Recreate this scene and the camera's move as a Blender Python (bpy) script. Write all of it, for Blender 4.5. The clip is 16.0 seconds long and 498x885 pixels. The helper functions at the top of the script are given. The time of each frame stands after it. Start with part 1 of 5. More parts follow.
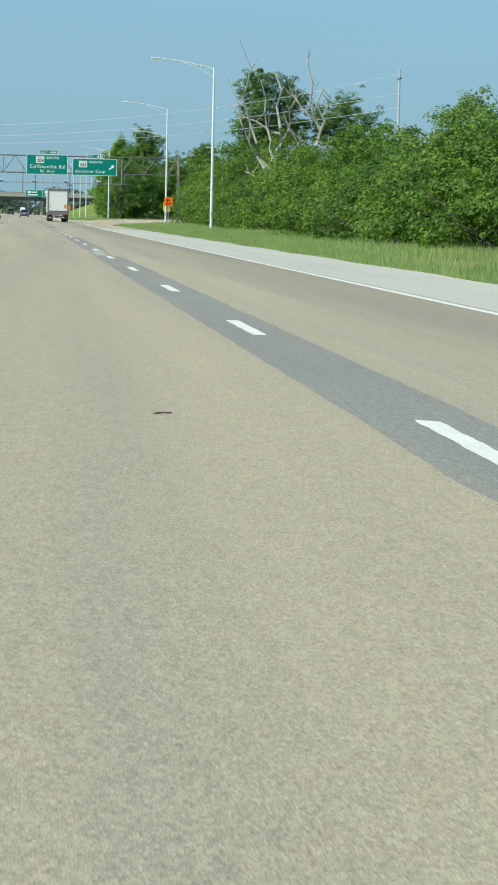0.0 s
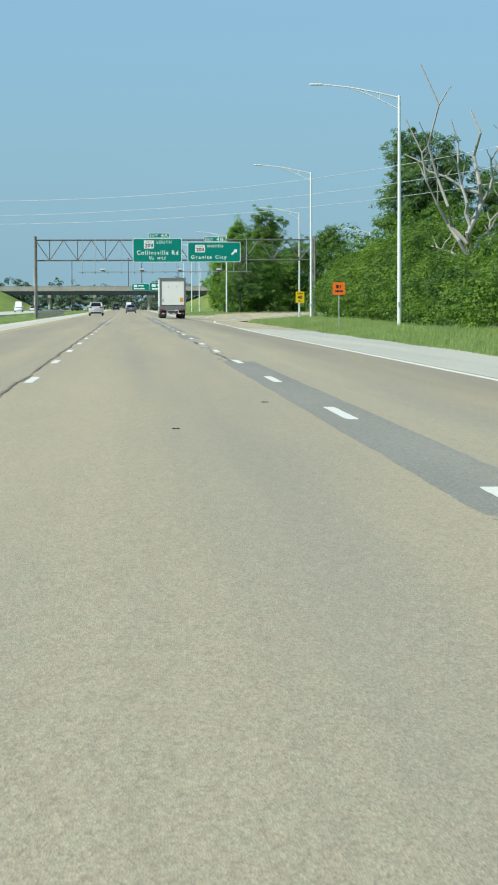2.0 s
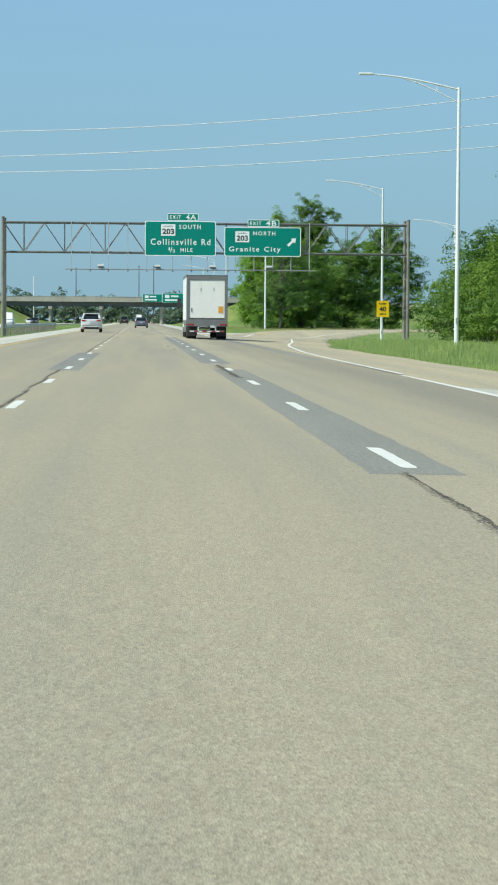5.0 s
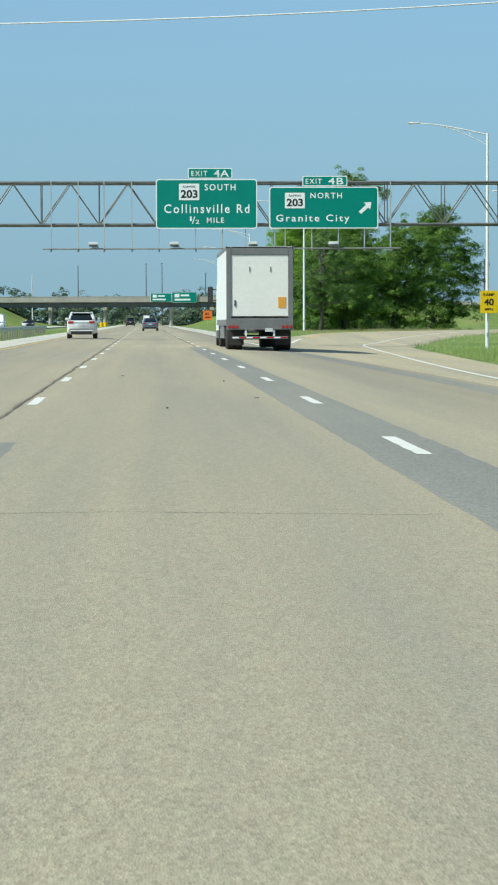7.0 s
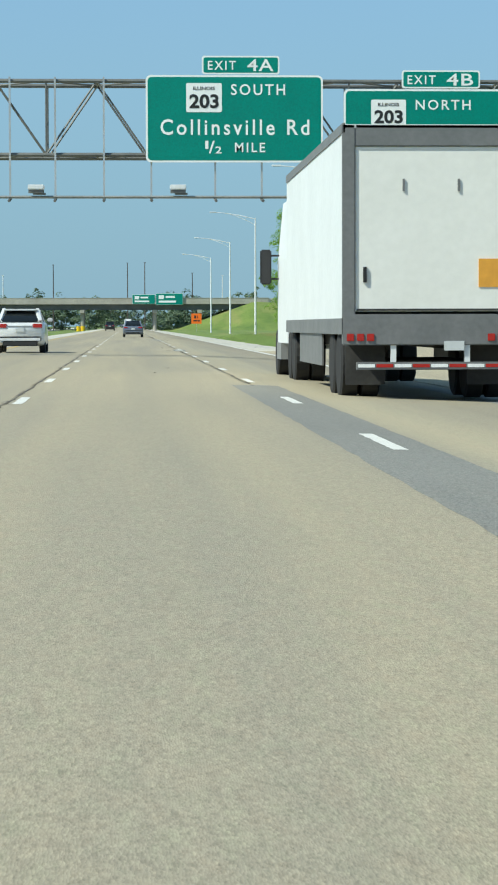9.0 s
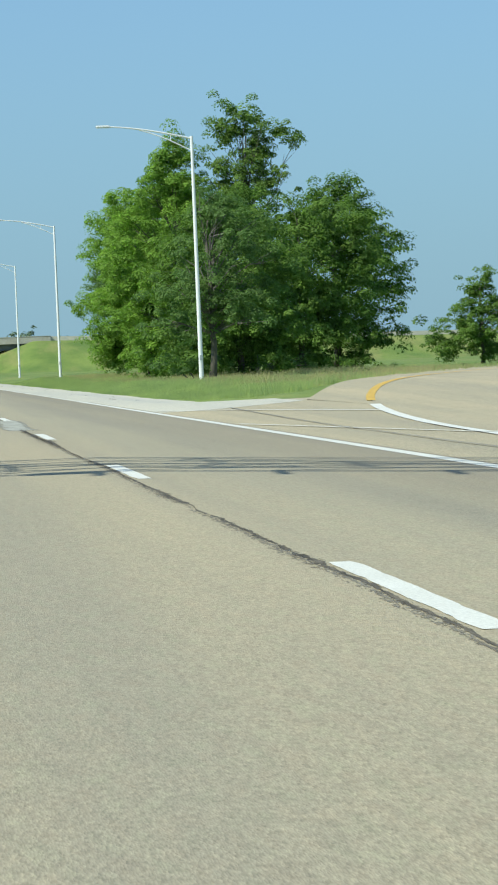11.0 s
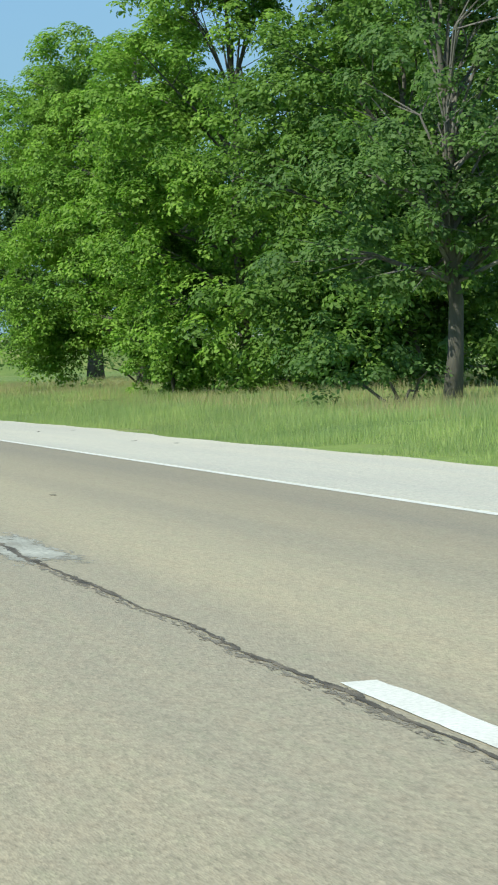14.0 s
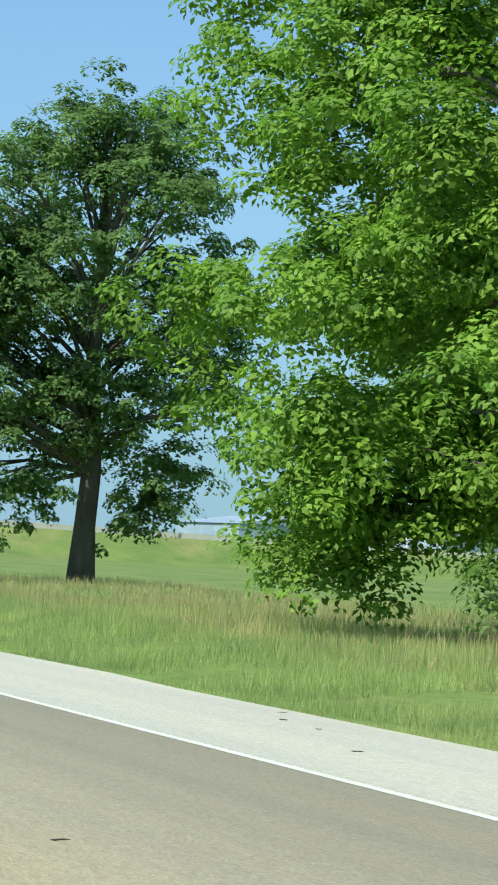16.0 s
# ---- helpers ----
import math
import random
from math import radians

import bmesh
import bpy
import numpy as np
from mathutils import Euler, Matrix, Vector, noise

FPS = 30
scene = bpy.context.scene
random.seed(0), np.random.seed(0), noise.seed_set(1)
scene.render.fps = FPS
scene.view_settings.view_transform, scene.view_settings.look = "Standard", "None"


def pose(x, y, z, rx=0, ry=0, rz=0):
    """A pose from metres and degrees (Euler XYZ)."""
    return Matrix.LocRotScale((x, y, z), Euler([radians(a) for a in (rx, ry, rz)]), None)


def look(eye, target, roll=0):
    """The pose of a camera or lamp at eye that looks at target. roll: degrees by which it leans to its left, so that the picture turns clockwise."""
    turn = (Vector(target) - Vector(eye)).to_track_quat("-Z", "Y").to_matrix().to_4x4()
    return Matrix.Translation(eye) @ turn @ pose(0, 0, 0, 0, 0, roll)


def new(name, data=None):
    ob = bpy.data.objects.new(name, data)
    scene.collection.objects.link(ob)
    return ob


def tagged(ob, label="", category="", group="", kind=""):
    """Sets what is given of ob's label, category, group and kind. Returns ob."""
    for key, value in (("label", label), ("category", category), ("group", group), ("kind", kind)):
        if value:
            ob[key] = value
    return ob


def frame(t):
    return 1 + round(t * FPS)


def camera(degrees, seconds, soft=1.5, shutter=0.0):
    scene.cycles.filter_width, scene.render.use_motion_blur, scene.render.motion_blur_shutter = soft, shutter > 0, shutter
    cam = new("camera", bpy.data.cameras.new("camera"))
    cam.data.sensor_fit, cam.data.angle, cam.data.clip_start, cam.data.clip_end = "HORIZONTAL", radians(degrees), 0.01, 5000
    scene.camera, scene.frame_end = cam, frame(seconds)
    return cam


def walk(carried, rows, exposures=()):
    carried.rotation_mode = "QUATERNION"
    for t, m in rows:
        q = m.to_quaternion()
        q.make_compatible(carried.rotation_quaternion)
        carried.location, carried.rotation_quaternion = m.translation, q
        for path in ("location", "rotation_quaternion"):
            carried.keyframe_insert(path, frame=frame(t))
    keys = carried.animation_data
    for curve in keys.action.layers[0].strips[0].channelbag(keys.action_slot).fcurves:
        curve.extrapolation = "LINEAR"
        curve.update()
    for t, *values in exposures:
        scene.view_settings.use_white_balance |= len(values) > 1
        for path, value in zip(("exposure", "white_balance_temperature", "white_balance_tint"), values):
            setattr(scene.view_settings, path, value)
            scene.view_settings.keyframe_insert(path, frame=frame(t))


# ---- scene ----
cam = camera(11.5, 16.0, 2.0)
PATH = [
    (0, (-2.14, 0.432, 1.057), (-1.955, 2.415, 0.875), 1.2),
    (0.5, (-2.182, 14.798, 1.074), (-2.02, 16.783, 0.896), 0.9),
    (1, (-2.231, 29.265, 1.109), (-2.096, 31.254, 0.946), 0.7),
    (1.5, (-2.216, 43.925, 1.108), (-2.104, 45.918, 0.968), 0.3),
    (2, (-2.214, 59.130, 1.121), (-2.117, 61.124, 1.011), -0.2),
    (2.5, (-2.230, 74.143, 1.148), (-2.140, 76.138, 1.056), -0.4),
    (3, (-2.151, 89.215, 1.127), (-2.06, 91.211, 1.045), 0.4),
    (3.5, (-2.087, 104.404, 1.134), (-1.997, 106.4, 1.048), 0.7),
    (4, (-2.033, 119.634, 1.126), (-1.944, 121.630, 1.032), 0.3),
    (4.2, (-2.03, 125.7, 1.14), (-1.94, 127.695, 1.045), 0.4),
    (6.3, (-2.248, 189.113, 1.066), (-2.164, 191.109, 0.964), 0.2),
    (6.5, (-2.255, 195.132, 1.061), (-2.172, 197.128, 0.961), -0.2),
    (7, (-2.226, 210.082, 1.068), (-2.143, 212.078, 0.97), -0.2),
    (7.5, (-2.278, 224.892, 1.056), (-2.190, 226.887, 0.960), 0.1),
    (8, (-2.316, 239.904, 1.043), (-2.227, 241.900, 0.948), 0.2),
    (8.2, (-2.315, 245.95, 1.042), (-2.226, 247.945, 0.947), 0.1),
    (10.3, (-2.08, 310.4, 0.973), (-1.91, 312.391, 0.887), -1.7),
    (10.5, (-2.062, 316.431, 0.965), (-1.861, 318.419, 0.883), -2.0),
    (11, (-2.011, 331.222, 0.962), (-1.73, 333.201, 0.894), -2.4),
    (11.5, (-2.059, 346.863, 1.018), (-1.701, 348.83, 0.963), -1.9),
    (12, (-1.917, 361.73, 0.968), (-1.515, 363.688, 0.923), -1.3),
    (12.5, (-2.061, 376.643, 1.004), (-1.639, 378.598, 0.959), -1.0),
    (13, (-1.99, 391.872, 0.948), (-1.552, 393.823, 0.901), -1.5),
    (13.5, (-1.94, 406.971, 0.899), (-1.479, 408.916, 0.849), -2.3),
    (14, (-2.053, 421.809, 0.961), (-1.562, 423.746, 0.892), -2.4),
    (14.5, (-2.288, 436.238, 1.007), (-1.758, 438.164, 0.923), -1.5),
    (15, (-1.978, 450.98, 0.948), (-1.439, 452.903, 0.834), 1.1),
    (15.5, (-1.976, 465.887, 1.015), (-1.374, 467.794, 0.959), 4.9),
    (16, (-2.365, 480.587, 1.097), (-1.63, 482.444, 1.192), 3.1),
]
walk(cam, [(t, look(eye, target, roll)) for t, eye, target, roll in PATH], [(0, 0.2, 6400, -2), (13.4, 0.2, 6400, -2), (14, 0.28, 6400, -2), (14.5, 0.35, 6400, -2), (15.5, 0.42, 6400, -2), (16, 0.43, 6400, -2)])

# ---- light ----
SUN = Vector((-0.80, -0.40, 0.95)).normalized()
world = bpy.data.worlds.new("world")
scene.world = world
world.use_nodes = True
nt = world.node_tree
sky = nt.nodes.new("ShaderNodeTexSky")
sky.sky_type, sky.sun_disc = "NISHITA", False
sky.sun_elevation, sky.sun_rotation = math.asin(SUN.z), math.atan2(SUN.x, SUN.y)
sky.air_density, sky.dust_density, sky.ozone_density = 0.8, 0.15, 5.0
# summer haze: the sky greys towards the horizon
up = nt.nodes.new("ShaderNodeSeparateXYZ")
nt.links.new(nt.nodes.new("ShaderNodeTexCoord").outputs["Generated"], up.inputs[0])
haze = nt.nodes.new("ShaderNodeMapRange")
haze.interpolation_type = "SMOOTHSTEP"
haze.inputs["From Min"].default_value, haze.inputs["From Max"].default_value = -0.02, 0.30
haze.inputs["To Min"].default_value, haze.inputs["To Max"].default_value = 0.95, 0.22
nt.links.new(up.outputs["Z"], haze.inputs["Value"])
air = nt.nodes.new("ShaderNodeMix")
air.data_type = "RGBA"
nt.links.new(haze.outputs[0], air.inputs[0])
nt.links.new(sky.outputs[0], air.inputs[6])
air.inputs[7].default_value = (1.55, 2.52, 3.42, 1)
nt.links.new(air.outputs[2], nt.nodes["Background"].inputs[0])
nt.nodes["Background"].inputs[1].default_value = 0.142
sun = new("sun", bpy.data.lights.new("sun", "SUN"))
sun.data.energy, sun.data.angle, sun.data.color = 4.5, radians(0.8), (1.0, 0.95, 0.86)
sun.matrix_world = look(SUN * 50, (0, 0, 0))


# ---- materials ----
def node_mat(name):
    m = bpy.data.materials.new(name)
    m.use_nodes = True
    t = m.node_tree
    return m, t, t.nodes["Principled BSDF"]


def coords(t, scale=(1, 1, 1)):
    c, mp = t.nodes.new("ShaderNodeTexCoord"), t.nodes.new("ShaderNodeMapping")
    mp.inputs["Scale"].default_value = scale
    t.links.new(c.outputs["Object"], mp.inputs[0])
    return mp.outputs[0]


def noise_tex(t, vec, scale, detail=4.0, rough=0.55):
    n = t.nodes.new("ShaderNodeTexNoise")
    n.inputs["Scale"].default_value, n.inputs["Detail"].default_value, n.inputs["Roughness"].default_value = scale, detail, rough
    t.links.new(vec, n.inputs["Vector"])
    return n.outputs["Fac"]


def ramp(t, fac, stops):
    r = t.nodes.new("ShaderNodeValToRGB")
    while len(r.color_ramp.elements) < len(stops):
        r.color_ramp.elements.new(0.5)
    for e, (p, c) in zip(r.color_ramp.elements, stops):
        e.position, e.color = p, (*c, 1)
    t.links.new(fac, r.inputs[0])
    return r.outputs[0]


def mix(t, a, b, fac, kind="MIX"):
    n = t.nodes.new("ShaderNodeMix")
    n.data_type, n.blend_type = "RGBA", kind
    for s, v in ((n.inputs[0], fac), (n.inputs[6], a), (n.inputs[7], b)):
        if isinstance(v, (int, float)):
            s.default_value = v
        elif isinstance(v, tuple):
            s.default_value = (*v, 1)
        else:
            t.links.new(v, s)
    return n.outputs[2]


def bump(t, p, height, strength, distance):
    b = t.nodes.new("ShaderNodeBump")
    b.inputs["Strength"].default_value, b.inputs["Distance"].default_value = strength, distance
    t.links.new(height, b.inputs["Height"])
    t.links.new(b.outputs[0], p.inputs["Normal"])


def surface(name, c1, c2, coarse=1.0, fine=12.0, rough=0.7, metal=0.0, relief=0.0, stretch=(1, 1, 1), grain=1.0):
    """A surface of two tones with coarse stains and fine grain."""
    m, t, p = node_mat(name)
    v = coords(t, stretch)
    a = ramp(t, noise_tex(t, v, coarse), [(0.3, c1), (0.7, c2)])
    g = ramp(t, noise_tex(t, v, fine, 3), [(0.3, (1 - 0.18 * grain,) * 3), (0.7, (1 + 0.1 * grain,) * 3)])
    t.links.new(mix(t, a, g, 1.0, "MULTIPLY"), p.inputs["Base Color"])
    p.inputs["Roughness"].default_value, p.inputs["Metallic"].default_value = rough, metal
    if relief:
        bump(t, p, noise_tex(t, v, fine, 4), 0.5, relief)
    return m


def pavement(name, base, stain, grit, cell=60.0, streak=0.5, relief=0.006, lanes=()):
    """Paving with visible aggregate, lengthwise wheel streaks and broad stains."""
    m, t, p = node_mat(name)
    v, vs, vl = coords(t), coords(t, (0.55, 0.012, 1)), coords(t, (1, 0.24, 1))
    broad = ramp(t, noise_tex(t, vl, 0.5, 5), [(0.25, base), (0.8, stain)])
    tracks = ramp(t, noise_tex(t, vs, 1.6, 3), [(0.32, (1 - 0.27 * streak, 1 - 0.265 * streak, 1 - 0.25 * streak)), (0.66, (1.12, 1.08, 1.0))])
    vo = t.nodes.new("ShaderNodeTexVoronoi")
    vo.inputs["Scale"].default_value = cell
    t.links.new(vl, vo.inputs["Vector"])
    sep = t.nodes.new("ShaderNodeSeparateColor")
    t.links.new(vo.outputs["Color"], sep.inputs[0])
    stones = ramp(t, sep.outputs[0], [(0.0, (1 - grit,) * 3), (0.5, (1, 1, 1)), (1.0, (1 + 0.8 * grit, 1 + 0.75 * grit, 1 + 0.65 * grit))])
    mid = ramp(t, noise_tex(t, vl, 22.0, 6, 0.75), [(0.25, (0.86, 0.86, 0.87)), (0.75, (1.11, 1.11, 1.10))])
    # mixed gravel: greenish, rosy and dark stones in small drifts
    tint = ramp(t, noise_tex(t, coords(t, (1, 0.3, 1)), 13.0, 5, 0.7), [(0.3, (0.97, 1.02, 0.98)), (0.5, (1, 1, 1)), (0.7, (1.03, 0.995, 0.98))])
    pits = ramp(t, noise_tex(t, coords(t, (1, 0.3, 1)), 85.0, 3, 0.6), [(0.3, (0.8, 0.8, 0.78)), (0.5, (1, 1, 1)), (0.7, (1.15, 1.145, 1.12))])
    c = mix(t, mix(t, mix(t, broad, tracks, 1.0, "MULTIPLY"), stones, 1.0, "MULTIPLY"), mid, 1.0, "MULTIPLY")
    c = mix(t, mix(t, c, tint, 1.0, "MULTIPLY"), pits, 1.0, "MULTIPLY")
    if lanes:
        # worn bands along the lanes, across x
        xyz, mr = t.nodes.new("ShaderNodeSeparateXYZ"), t.nodes.new("ShaderNodeMapRange")
        t.links.new(v, xyz.inputs[0])
        mr.inputs["From Min"].default_value, mr.inputs["From Max"].default_value = -8.0, 4.0
        wob = t.nodes.new("ShaderNodeMath")
        wob.operation = "MULTIPLY_ADD"
        wob.inputs[1].default_value = 1.1
        t.links.new(noise_tex(t, coords(t, (0.7, 0.03, 1)), 2.0, 4), wob.inputs[0])
        t.links.new(xyz.outputs[0], wob.inputs[2])
        t.links.new(wob.outputs[0], mr.inputs["Value"])
        c = mix(t, c, ramp(t, mr.outputs[0], [((x + 8.55) / 12, k) for x, k in lanes]), 1.0, "MULTIPLY")
    t.links.new(c, p.inputs["Base Color"])
    p.inputs["Roughness"].default_value = 0.88
    bump(t, p, vo.outputs["Distance"], 0.35, relief)
    return m


def feathered(name, c1, c2, c3, coarse, fine, solid, wander, stretch=(1, 0.2, 1), soft=0.16):
    """A thin worn layer that breaks up towards its edges; what lies below shows through."""
    m, t, p = node_mat(name)
    v = coords(t, stretch)
    a = ramp(t, noise_tex(t, v, coarse, 5, 0.6), [(0.3, c1), (0.5, c2), (0.7, c3)])
    g = ramp(t, noise_tex(t, v, fine, 4, 0.7), [(0.3, (0.78,) * 3), (0.7, (1.16,) * 3)])
    t.links.new(mix(t, a, g, 1.0, "MULTIPLY"), p.inputs["Base Color"])
    p.inputs["Roughness"].default_value = 0.92
    bump(t, p, noise_tex(t, v, fine, 4), 0.6, 0.012)
    uv, sep = t.nodes.new("ShaderNodeUVMap"), t.nodes.new("ShaderNodeSeparateXYZ")
    t.links.new(uv.outputs[0], sep.inputs[0])

    def calc(kind, a, b):
        k = t.nodes.new("ShaderNodeMath")
        k.operation = kind
        for s, val in zip(k.inputs, (a, b)):
            if isinstance(val, (int, float)):
                s.default_value = val
            else:
                t.links.new(val, s)
        return k.outputs[0]

    across = calc("SUBTRACT", 1.0, calc("ABSOLUTE", calc("SUBTRACT", calc("MULTIPLY", sep.outputs[0], 2.0), 1.0), 0.0))
    rim = calc("MINIMUM", across, sep.outputs[1])
    ragged_rim = calc("ADD", rim, calc("MULTIPLY", calc("SUBTRACT", noise_tex(t, v, fine * 0.35, 5, 0.7), 0.5), wander))
    cover = ramp(t, ragged_rim, [(solid, (0, 0, 0)), (solid + soft, (1, 1, 1))])
    clear = t.nodes.new("ShaderNodeBsdfTransparent")
    ms = t.nodes.new("ShaderNodeMixShader")
    t.links.new(cover, ms.inputs[0])
    t.links.new(clear.outputs[0], ms.inputs[1])
    t.links.new(p.outputs[0], ms.inputs[2])
    t.links.new(ms.outputs[0], t.nodes["Material Output"].inputs[0])
    return m


def turf_mat(name):
    """Rough mown grass with dry straw-coloured drifts."""
    m, t, p = node_mat(name)
    v = coords(t)
    green = ramp(t, noise_tex(t, v, 0.16, 5), [(0.3, (0.105, 0.175, 0.035)), (0.7, (0.20, 0.265, 0.06))])
    dry = ramp(t, noise_tex(t, coords(t, (1, 0.35, 1)), 0.13, 6, 0.65), [(0.5, (0, 0, 0)), (0.7, (0.5, 0.5, 0.5))])
    c = mix(t, green, (0.32, 0.27, 0.115), dry)
    g = ramp(t, noise_tex(t, v, 3.0, 5, 0.7), [(0.3, (0.72, 0.74, 0.7)), (0.7, (1.16, 1.14, 1.1))])
    t.links.new(mix(t, c, g, 1.0, "MULTIPLY"), p.inputs["Base Color"])
    p.inputs["Roughness"].default_value = 0.97
    bump(t, p, noise_tex(t, v, 4.0, 5), 0.7, 0.12)
    return m


def leaf_mat(name, dark, light, glow=0.35, vary=False):
    """Leaves: a tone for each leaf, gloss on top, light shining through."""
    m, t, p = node_mat(name)
    geo = t.nodes.new("ShaderNodeNewGeometry")
    tone = ramp(t, geo.outputs["Random Per Island"], [(0.0, tuple(0.5 * (a + b) for a, b in zip(dark, light))), (0.75, light), (1.0, tuple(min(1, 1.2 * c) for c in light))])
    v = coords(t)
    # natural tone drifts, deepened in colour to mimic shade between sunlit clumps
    clump = ramp(t, noise_tex(t, v, 0.6, 3), [(0.3, (0.62, 0.68, 0.66)), (0.7, (1.25, 1.2, 1.05))])
    c = mix(t, tone, clump, 1.0, "MULTIPLY")
    if vary:
        own = t.nodes.new("ShaderNodeObjectInfo")
        c = mix(t, c, ramp(t, own.outputs["Random"], [(0.0, (0.6, 0.68, 0.9)), (0.4, (0.9, 0.92, 1.0)), (0.75, (1.12, 1.1, 0.95)), (1.0, (1.3, 1.12, 1.05))]), 1.0, "MULTIPLY")
    t.links.new(c, p.inputs["Base Color"])
    p.inputs["Roughness"].default_value = 0.6
    p.inputs["Specular IOR Level"].default_value = 0.25
    tr = t.nodes.new("ShaderNodeBsdfTranslucent")
    t.links.new(mix(t, c, (0.88, 1.05, 0.68), 1.0, "MULTIPLY"), tr.inputs[0])
    ms = t.nodes.new("ShaderNodeMixShader")
    ms.inputs[0].default_value = glow
    t.links.new(p.outputs[0], ms.inputs[1])
    t.links.new(tr.outputs[0], ms.inputs[2])
    t.links.new(ms.outputs[0], t.nodes["Material Output"].inputs[0])
    return m


def plain(name, c, rough=0.5, metal=0.0, **more):
    m, t, p = node_mat(name)
    v = coords(t)
    g = ramp(t, noise_tex(t, v, 5.0, 4), [(0.3, tuple(0.88 * k for k in c)), (0.7, tuple(min(1, 1.06 * k) for k in c))])
    t.links.new(g, p.inputs["Base Color"])
    p.inputs["Roughness"].default_value, p.inputs["Metallic"].default_value = rough, metal
    for key, value in more.items():
        p.inputs[key.replace("_", " ")].default_value = value
    return m


LANES = [(-7.8, (0.95,) * 3), (-5.8, (0.91, 0.90, 0.89)), (-3.7, (1.03, 1.01, 0.98)), (-1.8, (0.96, 0.95, 0.935)), (-0.3, (1.02, 1.0, 0.97)), (0.8, (1.06, 1.05, 1.01)), (2.4, (0.85, 0.84, 0.83)), (3.3, (0.81, 0.80, 0.80))]
ROAD = pavement("worn_tan_aggregate", (0.366, 0.328, 0.246), (0.338, 0.31, 0.238), 0.14, 150.0, 0.4, 0.003, LANES)
RAMP = pavement("tan_ramp_paving", (0.44, 0.382, 0.268), (0.388, 0.346, 0.252), 0.25)
SHOULDER = pavement("pale_shoulder_paving", (0.54, 0.525, 0.46), (0.482, 0.467, 0.418), 0.12, 70.0, 0.25)
SHOULDER_GREY = pavement("weathered_grey_shoulder_paving", (0.47, 0.468, 0.42), (0.425, 0.423, 0.383), 0.12, 70.0, 0.25)
PATCH = pavement("grey_asphalt_patch", (0.22, 0.216, 0.194), (0.265, 0.26, 0.234), 0.2, 110.0, 0.3, 0.003)
PALE = feathered("smeared_pale_concrete_patch", (0.25, 0.24, 0.195), (0.37, 0.365, 0.312), (0.5, 0.495, 0.43), 4.5, 46.0, 0.34, 1.2, (1, 0.3, 1), soft=0.22)
CRACK = surface("crumbled_dark_joint", (0.035, 0.032, 0.028), (0.14, 0.12, 0.09), 6.0, 40.0, 0.95, 0, 0.02)
HAIRLINE = surface("weathered_hairline_crack", (0.18, 0.162, 0.122), (0.27, 0.242, 0.186), 6.0, 40.0, 0.95)
JOINT = feathered("broken_joint_rubble", (0.04, 0.035, 0.028), (0.105, 0.09, 0.068), (0.21, 0.178, 0.13), 11.0, 90.0, 0.46, 3.4)
RAVEL = feathered("ravelled_joint_edge", (0.13, 0.11, 0.085), (0.22, 0.195, 0.15), (0.30, 0.27, 0.21), 9.0, 130.0, 0.80, 4.6)
LINE_WHITE = surface("worn_white_road_paint", (0.71, 0.695, 0.62), (0.80, 0.785, 0.715), 2.0, 60.0, 0.6, 0, 0.002)
LINE_YELLOW = surface("worn_yellow_road_paint", (0.62, 0.38, 0.05), (0.70, 0.46, 0.09), 2.0, 60.0, 0.6, 0, 0.002)
TURF = turf_mat("mown_grass")
GALV = surface("galvanised_steel", (0.52, 0.53, 0.53), (0.62, 0.63, 0.63), 1.5, 30.0, 0.45, 0.6)
ALU = surface("pale_aluminium_pole", (0.78, 0.79, 0.78), (0.86, 0.87, 0.86), 1.5, 30.0, 0.4, 0.1, grain=0.4)
RAIL_GREY = surface("dull_grey_steel_rail", (0.24, 0.25, 0.24), (0.36, 0.37, 0.36), 1.2, 14.0, 0.55, 0.4)
RUSTY = surface("weathered_steel_truss", (0.12, 0.125, 0.12), (0.21, 0.21, 0.20), 1.2, 14.0, 0.6, 0.3)
POST = surface("weathered_grey_brown_post", (0.17, 0.155, 0.13), (0.31, 0.285, 0.245), 1.0, 14.0, 0.7, 0.1)
SIGN_GREEN = surface("green_sign_sheeting", (0.0, 0.215, 0.165), (0.0, 0.24, 0.182), 0.6, 20.0, 0.4)
SIGN_WHITE = surface("white_sign_sheeting", (0.86, 0.87, 0.86), (0.91, 0.92, 0.91), 0.8, 20.0, 0.4, grain=0.3)
SIGN_BLACK = plain("black_sign_ink", (0.02, 0.02, 0.02), 0.5)
SIGN_YELLOW = surface("yellow_sign_sheeting", (0.85, 0.55, 0.0), (0.9, 0.6, 0.01), 0.8, 20.0, 0.4)
SIGN_ORANGE = surface("orange_sign_sheeting", (0.95, 0.16, 0.01), (1.0, 0.2, 0.015), 0.8, 20.0, 0.4)
CONCRETE = surface("bridge_concrete", (0.36, 0.34, 0.29), (0.46, 0.44, 0.38), 0.3, 5.0, 0.85, 0, 0.01)
GIRDER = surface("dark_bridge_girder", (0.09, 0.10, 0.10), (0.13, 0.14, 0.14), 0.4, 6.0, 0.6)
BARK = surface("grey_brown_bark", (0.07, 0.064, 0.05), (0.14, 0.128, 0.104), 2.0, 22.0, 0.95, 0, 0.03, (1, 1, 0.25))
GREYBARK = surface("weathered_grey_bark", (0.11, 0.1, 0.085), (0.22, 0.205, 0.18), 2.0, 22.0, 0.95, 0, 0.03, (1, 1, 0.25))
DEADWOOD = surface("bleached_dead_wood", (0.33, 0.31, 0.27), (0.48, 0.455, 0.41), 1.5, 16.0, 0.9, 0, 0.02, (1, 1, 0.3))
